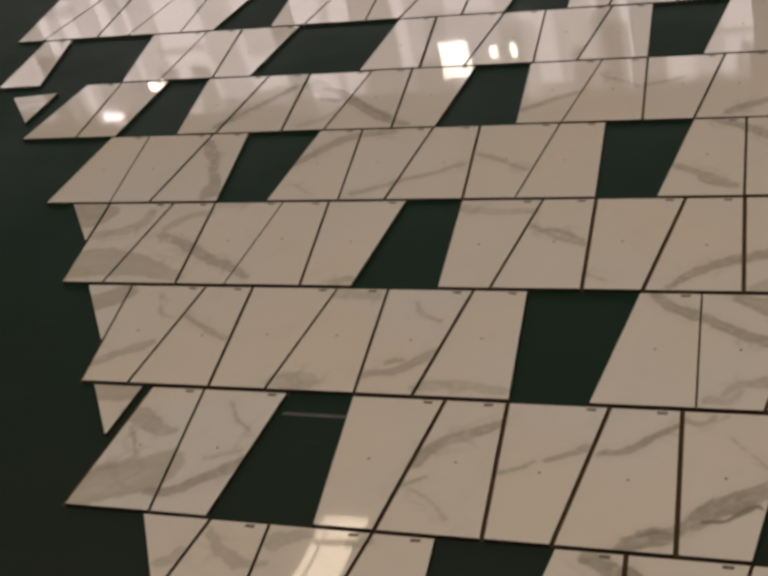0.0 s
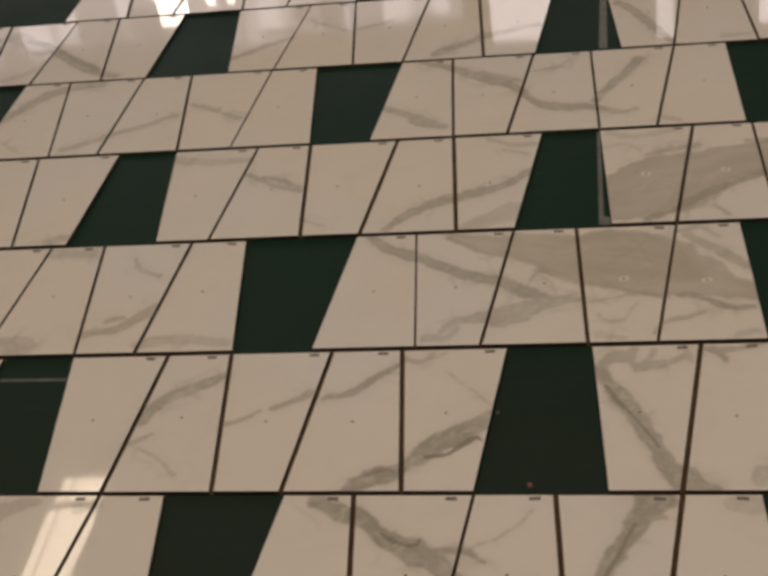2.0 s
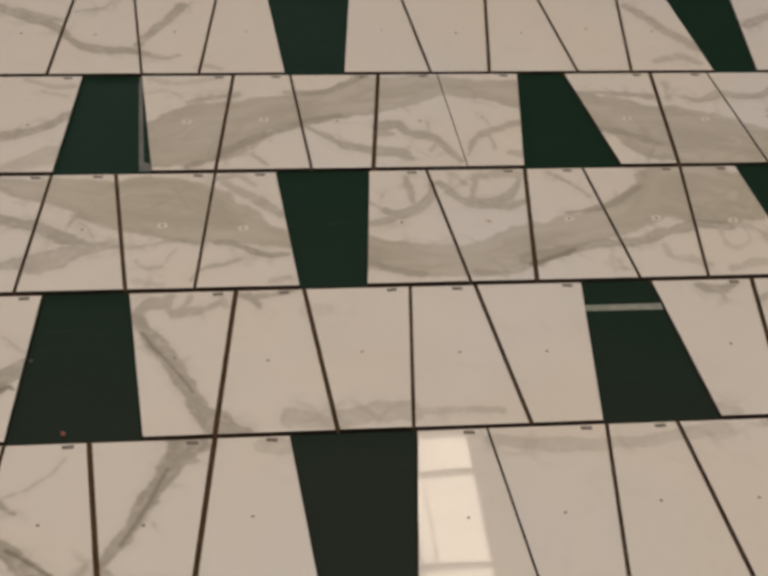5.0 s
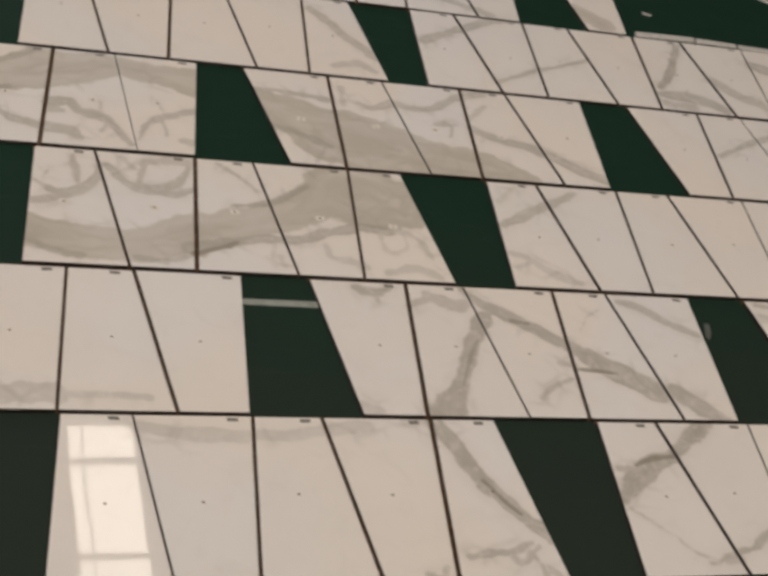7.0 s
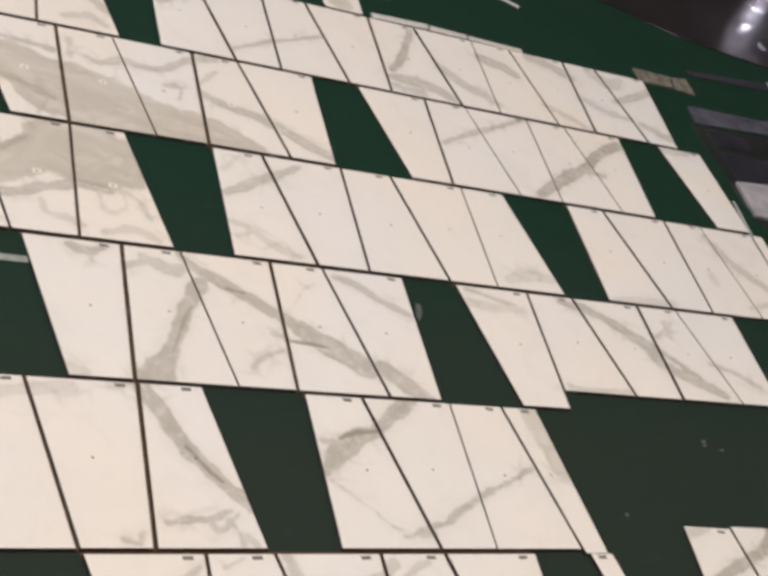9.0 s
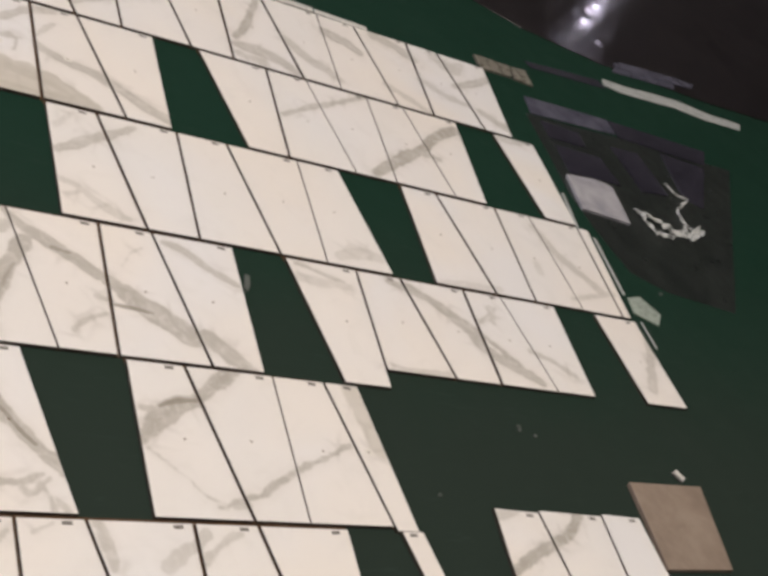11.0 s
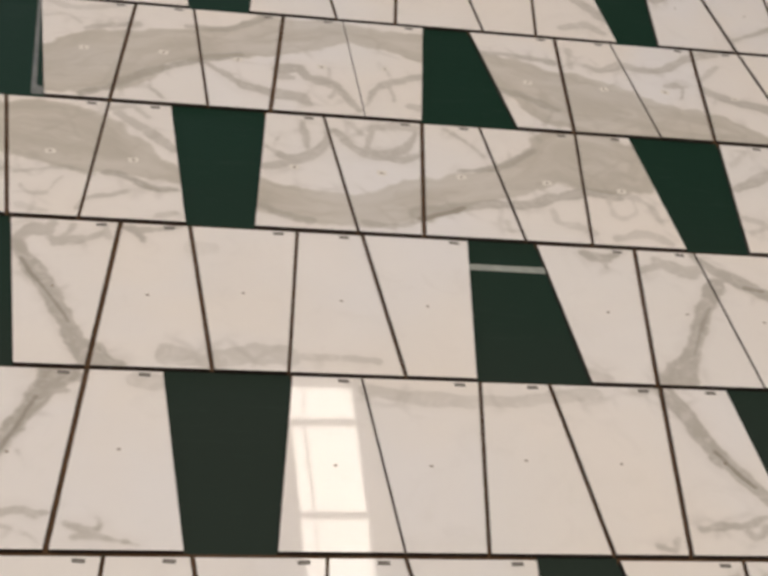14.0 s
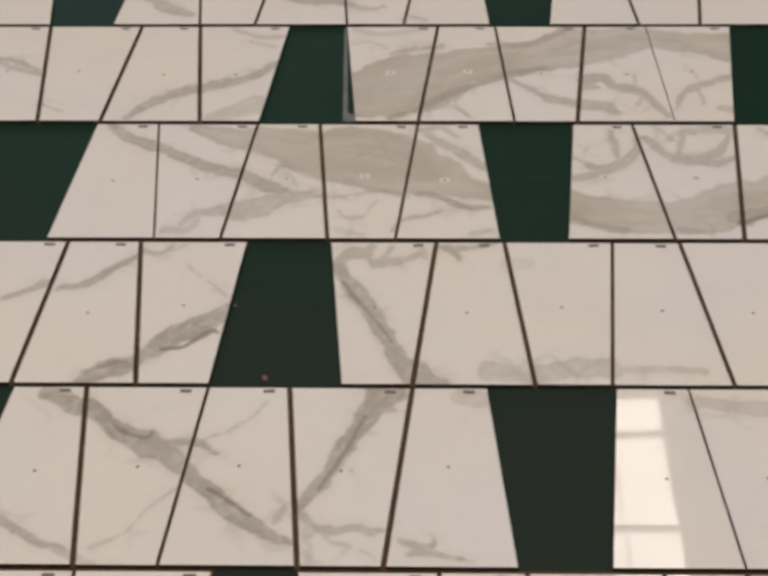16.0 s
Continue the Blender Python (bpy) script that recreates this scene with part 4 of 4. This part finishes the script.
def vein_field(row, xy):
    """Signed distance to the nearest marking and its tone, for veins, for broad clouds and for dark threads."""
    bent = np.array([noise.noise_vector(Vector((x * 26, y * 26, row * 3.7))) for x, y in xy])
    swell = np.array([noise.noise(Vector((x * 34, y * 34, 9.1 + row))) for x, y in xy])
    xy = xy + bent[:, :2] * 0.0032
    low, high = xy.min(0) - 0.06, xy.max(0) + 0.06
    out = []
    for kind in ("vein", "cloud", "thread"):
        best = np.full(len(xy), 0.5)
        total = np.zeros(len(xy))
        weight = np.full(len(xy), 1e-12)
        for strength, line in VEINS.get((kind, row), ()):
            reach = line[:, 2].max()
            if (line[:, :2].max(0) + reach < low).any() or (line[:, :2].min(0) - reach > high).any():
                continue
            near = np.full(len(xy), 0.5)
            n = len(line) - 1
            for k in range(n):
                a, b = line[k, :2], line[k + 1, :2]
                ab = b - a
                u = np.clip(((xy - a) @ ab) / (ab @ ab + 1e-9), 0, 1)
                dist = np.linalg.norm(xy - a - u[:, None] * ab, axis=1)
                width = line[k, 2] + (line[k + 1, 2] - line[k, 2]) * u
                near = np.minimum(near, dist - width / 2 * (1 + (0.12 if kind == "cloud" else 0.3) * swell))
            w = np.exp(-np.clip(near, -0.03, 0.06) / 0.003)
            total += w * strength
            weight += w
            best = np.minimum(best, near)
        out += [best, total / weight]
    return out


def tile_mesh(row, quad, rng):
    """A tile: a fine grid on top, a small arris all round, and straight sides. quad: lower left, lower right, upper right, upper left."""
    q = np.array(quad)
    c = q.mean(0)
    box_x = (q[:, 0].min() - 0.03, q[:, 0].max() + 0.03)
    crossed = any(line[:, 0].max() + line[:, 2].max() > box_x[0] and line[:, 0].min() - line[:, 2].max() < box_x[1]
                  for kind in ("vein", "cloud", "thread") for strength, line in VEINS.get((kind, row), ()))
    cell = (0.0042 if row < 3 else 0.0048 if row < 4 else 0.0065 if row < 5 else 0.010) if crossed else 0.05
    nu = max(3, int(max(np.linalg.norm(q[2] - q[3]), np.linalg.norm(q[1] - q[0])) / cell))
    nv = max(3, int(abs(q[2][1] - q[1][1]) / cell))
    u, v = np.meshgrid(np.linspace(0, 1, nu + 1), np.linspace(0, 1, nv + 1))
    u, v = u.ravel(), v.ravel()
    inset = q + (c - q) * 0.006
    top = ((1 - u) * (1 - v))[:, None] * inset[0] + (u * (1 - v))[:, None] * inset[1] + (u * v)[:, None] * inset[2] + ((1 - u) * v)[:, None] * inset[3]
    tilt = rng.uniform(-0.0012, 0.0012, 2) * (3.0 if row > 4 else 1.0)
    lift = rng.uniform(-0.0003, 0.0003)
    z = lift + (top - c) @ tilt
    verts = np.column_stack([top - c, z])
    faces = []
    w = nu + 1
    for j in range(nv):
        for i in range(nu):
            a = j * w + i
            faces.append((a, a + 1, a + w + 1, a + w))
    rim = list(range(nu)) + [k * w + nu for k in range(nv)] + [nv * w + i for i in range(nu, 0, -1)] + [k * w for k in range(nv, 0, -1)]
    n0 = len(verts)
    outer = verts[rim].copy()
    outer[:, :2] *= 1.0 / 0.994
    outer[:, 2] -= 0.0006
    low = outer.copy()
    low[:, 2] = -THICK
    verts = np.vstack([verts, outer, low])
    m = len(rim)
    for i in range(m):
        k = (i + 1) % m
        faces.append((rim[k], rim[i], n0 + i, n0 + k))
        faces.append((n0 + k, n0 + i, n0 + m + i, n0 + m + k))
    faces.append(tuple(n0 + m + i for i in range(m - 1, -1, -1)))
    me = bpy.data.meshes.new("marble_tile")
    me.from_pydata(verts.tolist(), [], faces)
    me.materials.append(MARBLE)
    me.materials.append(SAWN)
    me.polygons.foreach_set("material_index", [0] * (nu * nv) + [1, 1] * m + [1])
    field = vein_field(row, verts[:, :2] + c)
    for name, values in zip(("vein_distance", "vein_tone", "cloud_distance", "cloud_tone", "thread_distance", "thread_tone"), field):
        me.attributes.new(name, "FLOAT", "POINT").data.foreach_set("value", values.astype(np.float32))
    me.update()
    veined = (field[0][:len(u)] < 0).mean() + (field[2][:len(u)] < 0).mean()
    return me, c, veined, (field[2][:len(u)] < 0).mean(), lambda p: lift + (np.array(p) - c) @ tilt


def disc(r, h, n=14):
    bm = bmesh.new()
    bmesh.ops.create_cone(bm, cap_ends=True, segments=n, radius1=r, radius2=r * 0.9, depth=h)
    return bm


rng = np.random.default_rng(7)


def marble_tile(row, quad, label="", mark=True):
    me, c, veined, clouded, height = tile_mesh(row, quad, rng)
    ob = new("marble_tile", me)
    ob.location = (*c, 0)
    if not label:
        label = ("polished white marble tile, almost plain, laid on the green floor" if veined < 0.04 else
                 "polished white marble tile with thin grey veins on the floor" if veined < 0.22 else
                 "polished marble tile with broad beige-grey veining on the floor")
    tagged(ob, label, "tile", "dry-laid marble tiles")
    if mark:
        q = np.array(quad)
        p = q[2] + np.array([-0.030 + rng.uniform(-0.003, 0.003), -0.0085])
        bm = bmesh.new()
        box_into(bm, -0.0092, 0.0092, -0.0037, 0.0037, 0, 0.0003)
        o = part("written_mark", bm, MARK, ob, "small dark marker writing")
        o.location = (*(p - c), height(p) + 0.0001)
        o.rotation_euler.z = rng.uniform(-0.1, 0.1)
        p = c + rng.uniform(-0.012, 0.012, 2)
        if clouded > 0.11:
            bm = bmesh.new()
            box_into(bm, -0.0095, 0.0095, -0.007, 0.007, 0, 0.0002)
            o = part("sticker", bm, PAPER, ob, "small pale paper sticker")
            o.location = (*(p - c), height(p) + 0.0001)
            o.rotation_euler.z = rng.uniform(-0.3, 0.3)
        o = part("drill_hole", disc(0.0026, 0.0004), DOT, ob)
        o.location = (*(p - c), height(p) + 0.0004)
    return ob


WIDE = {(4, 12), (4, 13), (0, 6), (1, 6), (3, 6), (0, -3), (0, -1), (0, 0), (1, -3), (1, 0), (3, -3), (3, 2), (3, -4), (3, -5), (1, -4), (1, -5), (1, -6), (2, 4), (1, 10), (6, -9)}
FINE = {(0, 3), (0, 10), (1, 7), (2, 12), (3, 7), (3, 3), (3, 13), (3, 14), (3, 15), (4, 14), (2, 17), (1, 15), (4, -6), (3, -10), (5, -6), (2, -3), (4, -13)}


def gap(row, j):
    """Half the width of a joint: laid by hand, so that each one differs."""
    if (row, j) in WIDE:
        return 0.0040
    if (row, j) == (3, 3):
        return 0.0007
    if (row, j) in FINE:
        return 0.0016
    return 0.0023 + 0.0013 * ((row * 0.617 + j * 0.382) % 1.0) + (0.0007 if j > 6 else 0)


SHORT = {(1, j): 0.423 for j in range(12, 18)}
# cut tiles at the west edge: upper left x, tip height
CUT = {0: (-1.397, 0.185), 1: (-1.701, 0.571), 2: (-1.915, 0.874), 3: (-2.162, 1.272)}
for row in sorted(ROWS):
    y0, y1, first, top, bottom = ROWS[row]
    for j in range(first, first + len(top) - 1):
        if missing(row, j) and not (j == first and row in CUT):
            continue
        ga, gb = gap(row, j), gap(row, j + 1)
        low = SHORT.get((row, j), y0)
        f = (low - y0) / (y1 - y0)
        xl, xr = joint(row, j, False), joint(row, j + 1, False)
        ul, ur = joint(row, j, True), joint(row, j + 1, True)
        xl, xr = xl + (ul - xl) * f, xr + (ur - xr) * f
        quad = [(xl + ga, low), (xr - gb, low), (ur - gb, y1), (ul + ga, y1)]
        if j == first and row in CUT:
            left, tip = CUT[row]
            f = (tip - y0) / (y1 - y0)
            x = xr + (ur - xr) * f - gb - (0.02 if row == 1 else 0)
            marble_tile(row, [(x - 0.003, tip), (x, tip), (ur - gb - (0.02 if row == 1 else 0), y1), (left, y1)], "triangular offcut of veined polished marble on the floor", False)
        elif row == 0 and j == 11:
            marble_tile(row, [(xl + ga, y0 - 0.01), (xl + 0.055, y0 - 0.01), (ul + 0.085, y1), (ul + ga, y1)], "narrow cut strip of veined polished marble", True)
        elif row == 2 and j == 18:
            marble_tile(row, [(xl + ga, y0), (xl + 0.032, y0), (ul + 0.042, y1), (ul + ga, y1)], "narrow cut strip of white polished marble", False)
        elif row == -1 and j == 11:
            marble_tile(row, [(xl + ga, y0), (xl + 0.05, y0), (ul + 0.055, y1), (ul + ga, y1)], "narrow cut strip of veined polished marble", True)
        else:
            marble_tile(row, quad)
marble_tile(5, [(-2.602, 1.91), (-2.599, 1.91), (-2.594, 2.097), (-2.746, 2.077)], "triangular offcut of veined polished marble on the floor", False)
for a, b, c2, d2 in ((2.061, 2.182, 2.0, 2.186), (2.188, 2.375, 2.192, 2.336), (2.381, 2.50, 2.342, 2.49)):
    marble_tile(-2, [(c2, -0.275), (d2, -0.275), (b, 0.066), (a, 0.072)], "polished white marble tile set apart from the main layout")


def joint_dust():
    """Brown dust lying on the floor in the joints between neighbouring tiles."""
    bm = bmesh.new()
    z = FLOOR_Z + 0.0012

    def strip(a, b, c, d, sunk=0.0):
        bm.faces.new([bm.verts.new((x, y, z - sunk)) for x, y in (a, b, c, d)])

    for row in sorted(ROWS):
        y0, y1, first, top, bottom = ROWS[row]
        last = first + len(top) - 2
        for j in range(first + 1, last + 1):
            if missing(row, j) or missing(row, j - 1):
                continue
            w = gap(row, j) + 0.004
            f = (SHORT.get((row, j), y0) - y0) / (y1 - y0)
            x0, x1 = joint(row, j, False), joint(row, j, True)
            x0 += (x1 - x0) * f
            low = y0 + (y1 - y0) * f
            strip((x0 - w, low), (x0 + w, low), (x1 + w, y1), (x1 - w, y1))
        if row + 1 in ROWS:
            up = ROWS[row + 1][0]
            for j in range(first + 1, last):
                if not missing(row, j):
                    xa, xb = joint(row, j, True), joint(row, j + 1, True)
                    strip((xa + 0.001, y1 - 0.004), (xb - 0.001, y1 - 0.004), (xb - 0.001, up - 0.0005), (xa + 0.001, up - 0.0005), 0.0004)
    ob = mesh_object("joint_dust", bm, DUST)
    return tagged(ob, "brown dust lying in the joints between the tiles", "dust", kind="stuff")


joint_dust()

# ---- loose things ----
def slab(name, quad, height, material, label, category, z0=FLOOR_Z, group=""):
    bm = bmesh.new()
    low = [bm.verts.new((x, y, z0)) for x, y in quad]
    high = [bm.verts.new((x, y, z0 + height)) for x, y in quad]
    bm.faces.new(high)
    bm.faces.new(low[::-1])
    for i in range(len(quad)):
        k = (i + 1) % len(quad)
        bm.faces.new((low[i], low[k], high[k], high[i]))
    bmesh.ops.recalc_face_normals(bm, faces=bm.faces[:])
    bmesh.ops.bevel(bm, geom=bm.edges[:], offset=min(0.001, height * 0.3), segments=1, affect="EDGES")
    return tagged(mesh_object(name, bm, material), label, category, group)


slab("stone_offcut", [(3.083, 1.718), (3.478, 1.729), (3.475, 1.653), (3.062, 1.627)], 0.004, PALE, "pale violet-grey polished stone strip on the floor", "stone strip", group="stone offcuts on the floor")
slab("stone_offcut", [(3.486, 1.727), (3.994, 1.719), (3.925, 1.630), (3.480, 1.642)], 0.004, SLATE, "dark grey polished stone strip on the floor", "stone strip", group="stone offcuts on the floor")
slab("stone_offcut", [(3.091, 1.603), (3.257, 1.593), (3.248, 1.520), (3.086, 1.520)], 0.004, SLATE, "dark grey polished stone piece on the floor", "stone strip", group="stone offcuts on the floor")
slab("stone_offcut", [(3.090, 1.489), (3.287, 1.484), (3.308, 1.363), (3.075, 1.355)], 0.004, SLATE, "dark grey polished stone piece on the floor", "stone strip", group="stone offcuts on the floor")
slab("stone_offcut", [(3.395, 1.570), (3.529, 1.574), (3.549, 1.376), (3.409, 1.361)], 0.004, SLATE, "dark grey polished stone piece on the floor", "stone strip", group="stone offcuts on the floor")
slab("stone_offcut", [(3.679, 1.621), (3.904, 1.606), (3.713, 1.357), (3.633, 1.392)], 0.004, SLATE, "dark grey polished stone piece on the floor", "stone strip", group="stone offcuts on the floor")
slab("plastic_strip", [(3.213, 1.946), (3.599, 1.983), (3.618, 1.940), (3.229, 1.915)], 0.002, SLATE, "dark grey plastic strip on the floor", "plastic strip")
slab("stone_offcut", [(3.816, 2.159), (4.162, 2.170), (4.099, 2.105), (3.737, 2.080)], 0.004, PALE, "pale violet-grey polished stone strip on the floor", "stone strip", group="stone offcuts on the floor")
slab("stone_offcut", [(2.942, 1.871), (3.097, 1.867), (3.074, 1.803), (2.937, 1.801)], 0.008, BUFF, "buff stone offcut lying beside the tiles", "stone piece", group="stone offcuts on the floor")
slab("stone_offcut", [(3.101, 1.865), (3.172, 1.875), (3.163, 1.791), (3.085, 1.800)], 0.008, BUFF, "small broken buff stone offcut on the floor", "stone piece", group="stone offcuts on the floor")
slab("wrapped_tile", [(3.042, 1.335), (3.177, 1.348), (3.243, 1.333), (3.214, 1.163), (3.016, 1.181)], 0.01, WRAP, "white tile wrapped in shiny clear plastic film", "tile")
slab("plastic_strip", [(2.978, 0.824), (3.037, 0.839), (3.085, 0.778), (3.044, 0.730), (2.965, 0.765)], 0.003, HAZE, "cloudy green-tinted plastic scrap beside the tiles", "plastic strip")
slab("brown_board", [(2.532, 0.164), (2.787, 0.166), (2.727, -0.069), (2.501, -0.071)], 0.012, BOARD, "brown wooden board lying on the green floor", "board")
slab("dark_mat", [(2.914, 2.339), (3.319, 2.169), (3.685, 2.107), (4.284, 2.092), (5.416, 2.139), (11.052, 7.815), (5.457, 5.085)], 0.003, DARK, "dark glossy plastic sheet spread on the floor", "plastic sheet")
# violet sheen on the dark surface, put in as a thin pale patch
slab("floor_tone_patch", [(3.827, 2.163), (4.041, 2.369), (4.104, 2.346), (4.170, 2.182)], 0.001, PALE, "thin violet-grey patch standing in for a reflected sheen", "plastic sheet")
# sheet added only to make the floor darker around the stone offcuts
slab("floor_tone_patch", [(3.039, 1.625), (3.272, 1.630), (3.589, 1.649), (4.082, 1.648), (3.485, 0.852), (3.200, 0.884), (3.071, 0.938), (3.029, 1.088), (3.009, 1.248), (3.026, 1.426)], 0.0008, SHADE, "thin dark sheet added to darken the floor under the stone offcuts", "plastic sheet")
slab("film_strip", [(2.969, 1.243), (2.978, 1.241), (2.948, 1.091), (2.937, 1.088)], 0.003, FILM, "narrow clear film strip lying along a tile edge", "film strip", group="film strips")
slab("film_strip", [(2.989, 1.063), (2.999, 1.057), (2.975, 0.834), (2.964, 0.833)], 0.003, FILM, "narrow clear film strip lying along a tile edge", "film strip", group="film strips")
slab("film_strip", [(2.970, 0.735), (2.976, 0.733), (2.974, 0.637), (2.966, 0.636)], 0.003, FILM, "narrow clear film strip lying along a tile edge", "film strip", group="film strips")
slab("scrap", [(2.438, 2.184), (2.473, 2.192), (2.499, 2.178), (2.555, 2.138), (2.612, 2.103), (2.601, 2.088), (2.538, 2.122), (2.488, 2.160), (2.460, 2.171), (2.429, 2.166)], 0.002, WHITE, "thin curved white plastic scrap on the green floor", "scrap")
slab("plastic_strip", [(3.779, 2.140), (3.843, 2.166), (4.168, 2.196), (4.280, 2.192), (4.248, 2.157), (4.101, 2.143), (3.783, 2.116)], 0.006, PALE, "violet-grey plastic strip on the dark sheet", "plastic strip")
slab("plastic_strip", [(3.631, 2.002), (3.757, 2.000), (3.929, 2.020), (4.083, 2.025), (4.220, 2.008), (4.433, 2.009), (4.396, 1.963), (4.177, 1.952), (3.999, 1.967), (3.856, 1.955), (3.695, 1.947), (3.617, 1.962)], 0.003, FILM, "long crinkled clear plastic strip on the floor", "plastic strip")
slab("adhesive_tape", [(-1.241, 0.673), (-1.105, 0.672), (-1.103, 0.663), (-1.241, 0.664)], 0.0006, DULL, "dull grey adhesive tape strip on the green floor", "tape")
slab("adhesive_tape", [(0.677, 0.667), (0.832, 0.667), (0.828, 0.650), (0.674, 0.651)], 0.0006, TAPE, "pale adhesive tape strip on the green floor", "tape")
slab("adhesive_tape", [(-0.132, 1.448), (-0.125, 1.447), (-0.114, 1.131), (-0.100, 1.125), (-0.100, 1.100), (-0.123, 1.101)], 0.0006, STRIP, "narrow grey tape strip beside a tile", "tape")
slab("adhesive_tape", [(-0.134, 2.102), (-0.118, 2.100), (-0.113, 1.823), (-0.133, 1.826)], 0.0006, STRIP, "narrow grey tape strip beside a tile", "tape")
slab("edge_strip", [(1.970, 1.833), (2.158, 1.839), (2.151, 1.813), (1.964, 1.807)], 0.008, WHITE, "thin white plastic strip along the tile edge", "strip", group="edge strips")
slab("edge_strip", [(2.164, 1.836), (2.290, 1.831), (2.284, 1.810), (2.156, 1.810)], 0.008, WHITE, "thin white plastic strip along the tile edge", "strip", group="edge strips")
slab("edge_strip", [(2.295, 1.828), (2.484, 1.822), (2.479, 1.803), (2.290, 1.807)], 0.008, WHITE, "thin white plastic strip along the tile edge", "strip", group="edge strips")
slab("scrap", [(1.657, 0.652), (1.668, 0.650), (1.662, 0.623), (1.648, 0.600), (1.642, 0.610)], 0.004, DULL, "small white plastic scrap on the floor", "scrap")
slab("scrap", [(-0.228, 0.396), (-0.220, 0.394), (-0.218, 0.385), (-0.226, 0.384)], 0.004, RED, "tiny red scrap on the green floor", "scrap")
slab("scrap", [(2.048, 1.962), (2.072, 1.951), (2.065, 1.942), (2.042, 1.950)], 0.002, WHITE, "thin white scrap on the green floor", "scrap")
slab("scrap", [(2.259, 0.298), (2.270, 0.301), (2.269, 0.294), (2.257, 0.291)], 0.003, DULL, "tiny pale stone chip on the floor", "scrap")
slab("scrap", [(2.301, 0.286), (2.313, 0.288), (2.312, 0.281), (2.300, 0.279)], 0.003, DULL, "tiny pale stone chip on the floor", "scrap")
slab("scrap", [(1.930, 0.105), (1.939, 0.106), (1.939, 0.100), (1.929, 0.099)], 0.003, DULL, "tiny pale stone chip on the floor", "scrap")
slab("scrap", [(2.262, 0.309), (2.273, 0.311), (2.272, 0.304), (2.260, 0.302)], 0.003, DULL, "tiny pale stone chip on the floor", "scrap")
slab("scrap", [(3.143, 0.872), (3.161, 0.878), (3.158, 0.867), (3.140, 0.862)], 0.003, DULL, "tiny pale stone chip on the floor", "scrap")
slab("scrap", [(-0.291, 0.564), (-0.285, 0.565), (-0.283, 0.559), (-0.289, 0.558)], 0.003, DULL, "tiny pale stone chip on the floor", "scrap")
CYLINDER = (2.732, 0.196)
RIBBON_A = [(3.297, 1.250), (3.304, 1.198), (3.325, 1.149), (3.387, 1.140), (3.508, 1.209), (3.491, 1.140)]
RIBBON_B = [(3.564, 1.436), (3.582, 1.389), (3.631, 1.373), (3.531, 1.303), (3.518, 1.223), (3.572, 1.201)]
RIBBON_C = [(3.292, 1.227), (3.354, 1.219), (3.415, 1.179), (3.496, 1.163), (3.616, 1.233)]


def crumpled_ribbon(line, width, seed):
    """A strip of thin film, twisted and folded along a line on the floor."""
    r = random.Random(seed)
    bm = bmesh.new()
    pts = []
    for a, b in zip(line, line[1:]):
        for k in range(5):
            pts.append(Vector((*a, 0)).lerp(Vector((*b, 0)), k / 5))
    rings = []
    for i, p in enumerate(pts):
        ahead = pts[min(i + 1, len(pts) - 1)] - pts[max(i - 1, 0)]
        side = Vector((-ahead.y, ahead.x, 0)).normalized()
        turn = 0.9 * math.sin(i * 1.3 + seed) + r.uniform(-0.5, 0.5)
        w = width * r.uniform(0.6, 1.3)
        base = p + Vector((r.uniform(-1, 1), r.uniform(-1, 1), 0)) * 0.004
        ring = []
        for k in range(5):
            s = (k / 4 - 0.5) * w
            lift = abs(math.sin(k * 1.4 + i * 0.8)) * 0.007 + abs(s) * abs(math.sin(turn))
            ring.append(bm.verts.new(base + side * s * math.cos(turn) + Vector((0, 0, FLOOR_Z + 0.0022 + lift))))
        rings.append(ring)
    for a, b in zip(rings, rings[1:]):
        for k in range(4):
            bm.faces.new((a[k], a[k + 1], b[k + 1], b[k]))
    ob = mesh_object("plastic_film", bm, FILM)
    solid = ob.modifiers.new("thickness", "SOLIDIFY")
    solid.thickness = 0.0006
    return tagged(ob, "crumpled clear plastic film ribbon on the floor", "plastic film", "film scraps")


for n, line in enumerate((RIBBON_A, RIBBON_B, RIBBON_C)):
    crumpled_ribbon(line, (0.022, 0.014, 0.03)[n], n + 3)

bm = bmesh.new()
bmesh.ops.create_cone(bm, cap_ends=False, segments=20, radius1=0.0075, radius2=0.0075, depth=0.03)
bmesh.ops.create_cone(bm, cap_ends=True, segments=20, radius1=0.006, radius2=0.006, depth=0.026)
cap = tagged(mesh_object("plastic_sleeve", bm, WHITE), "small white plastic sleeve lying on the green floor", "sleeve")
cap.matrix_world = pose(*CYLINDER, FLOOR_Z + 0.0075, 90, 0, 35)
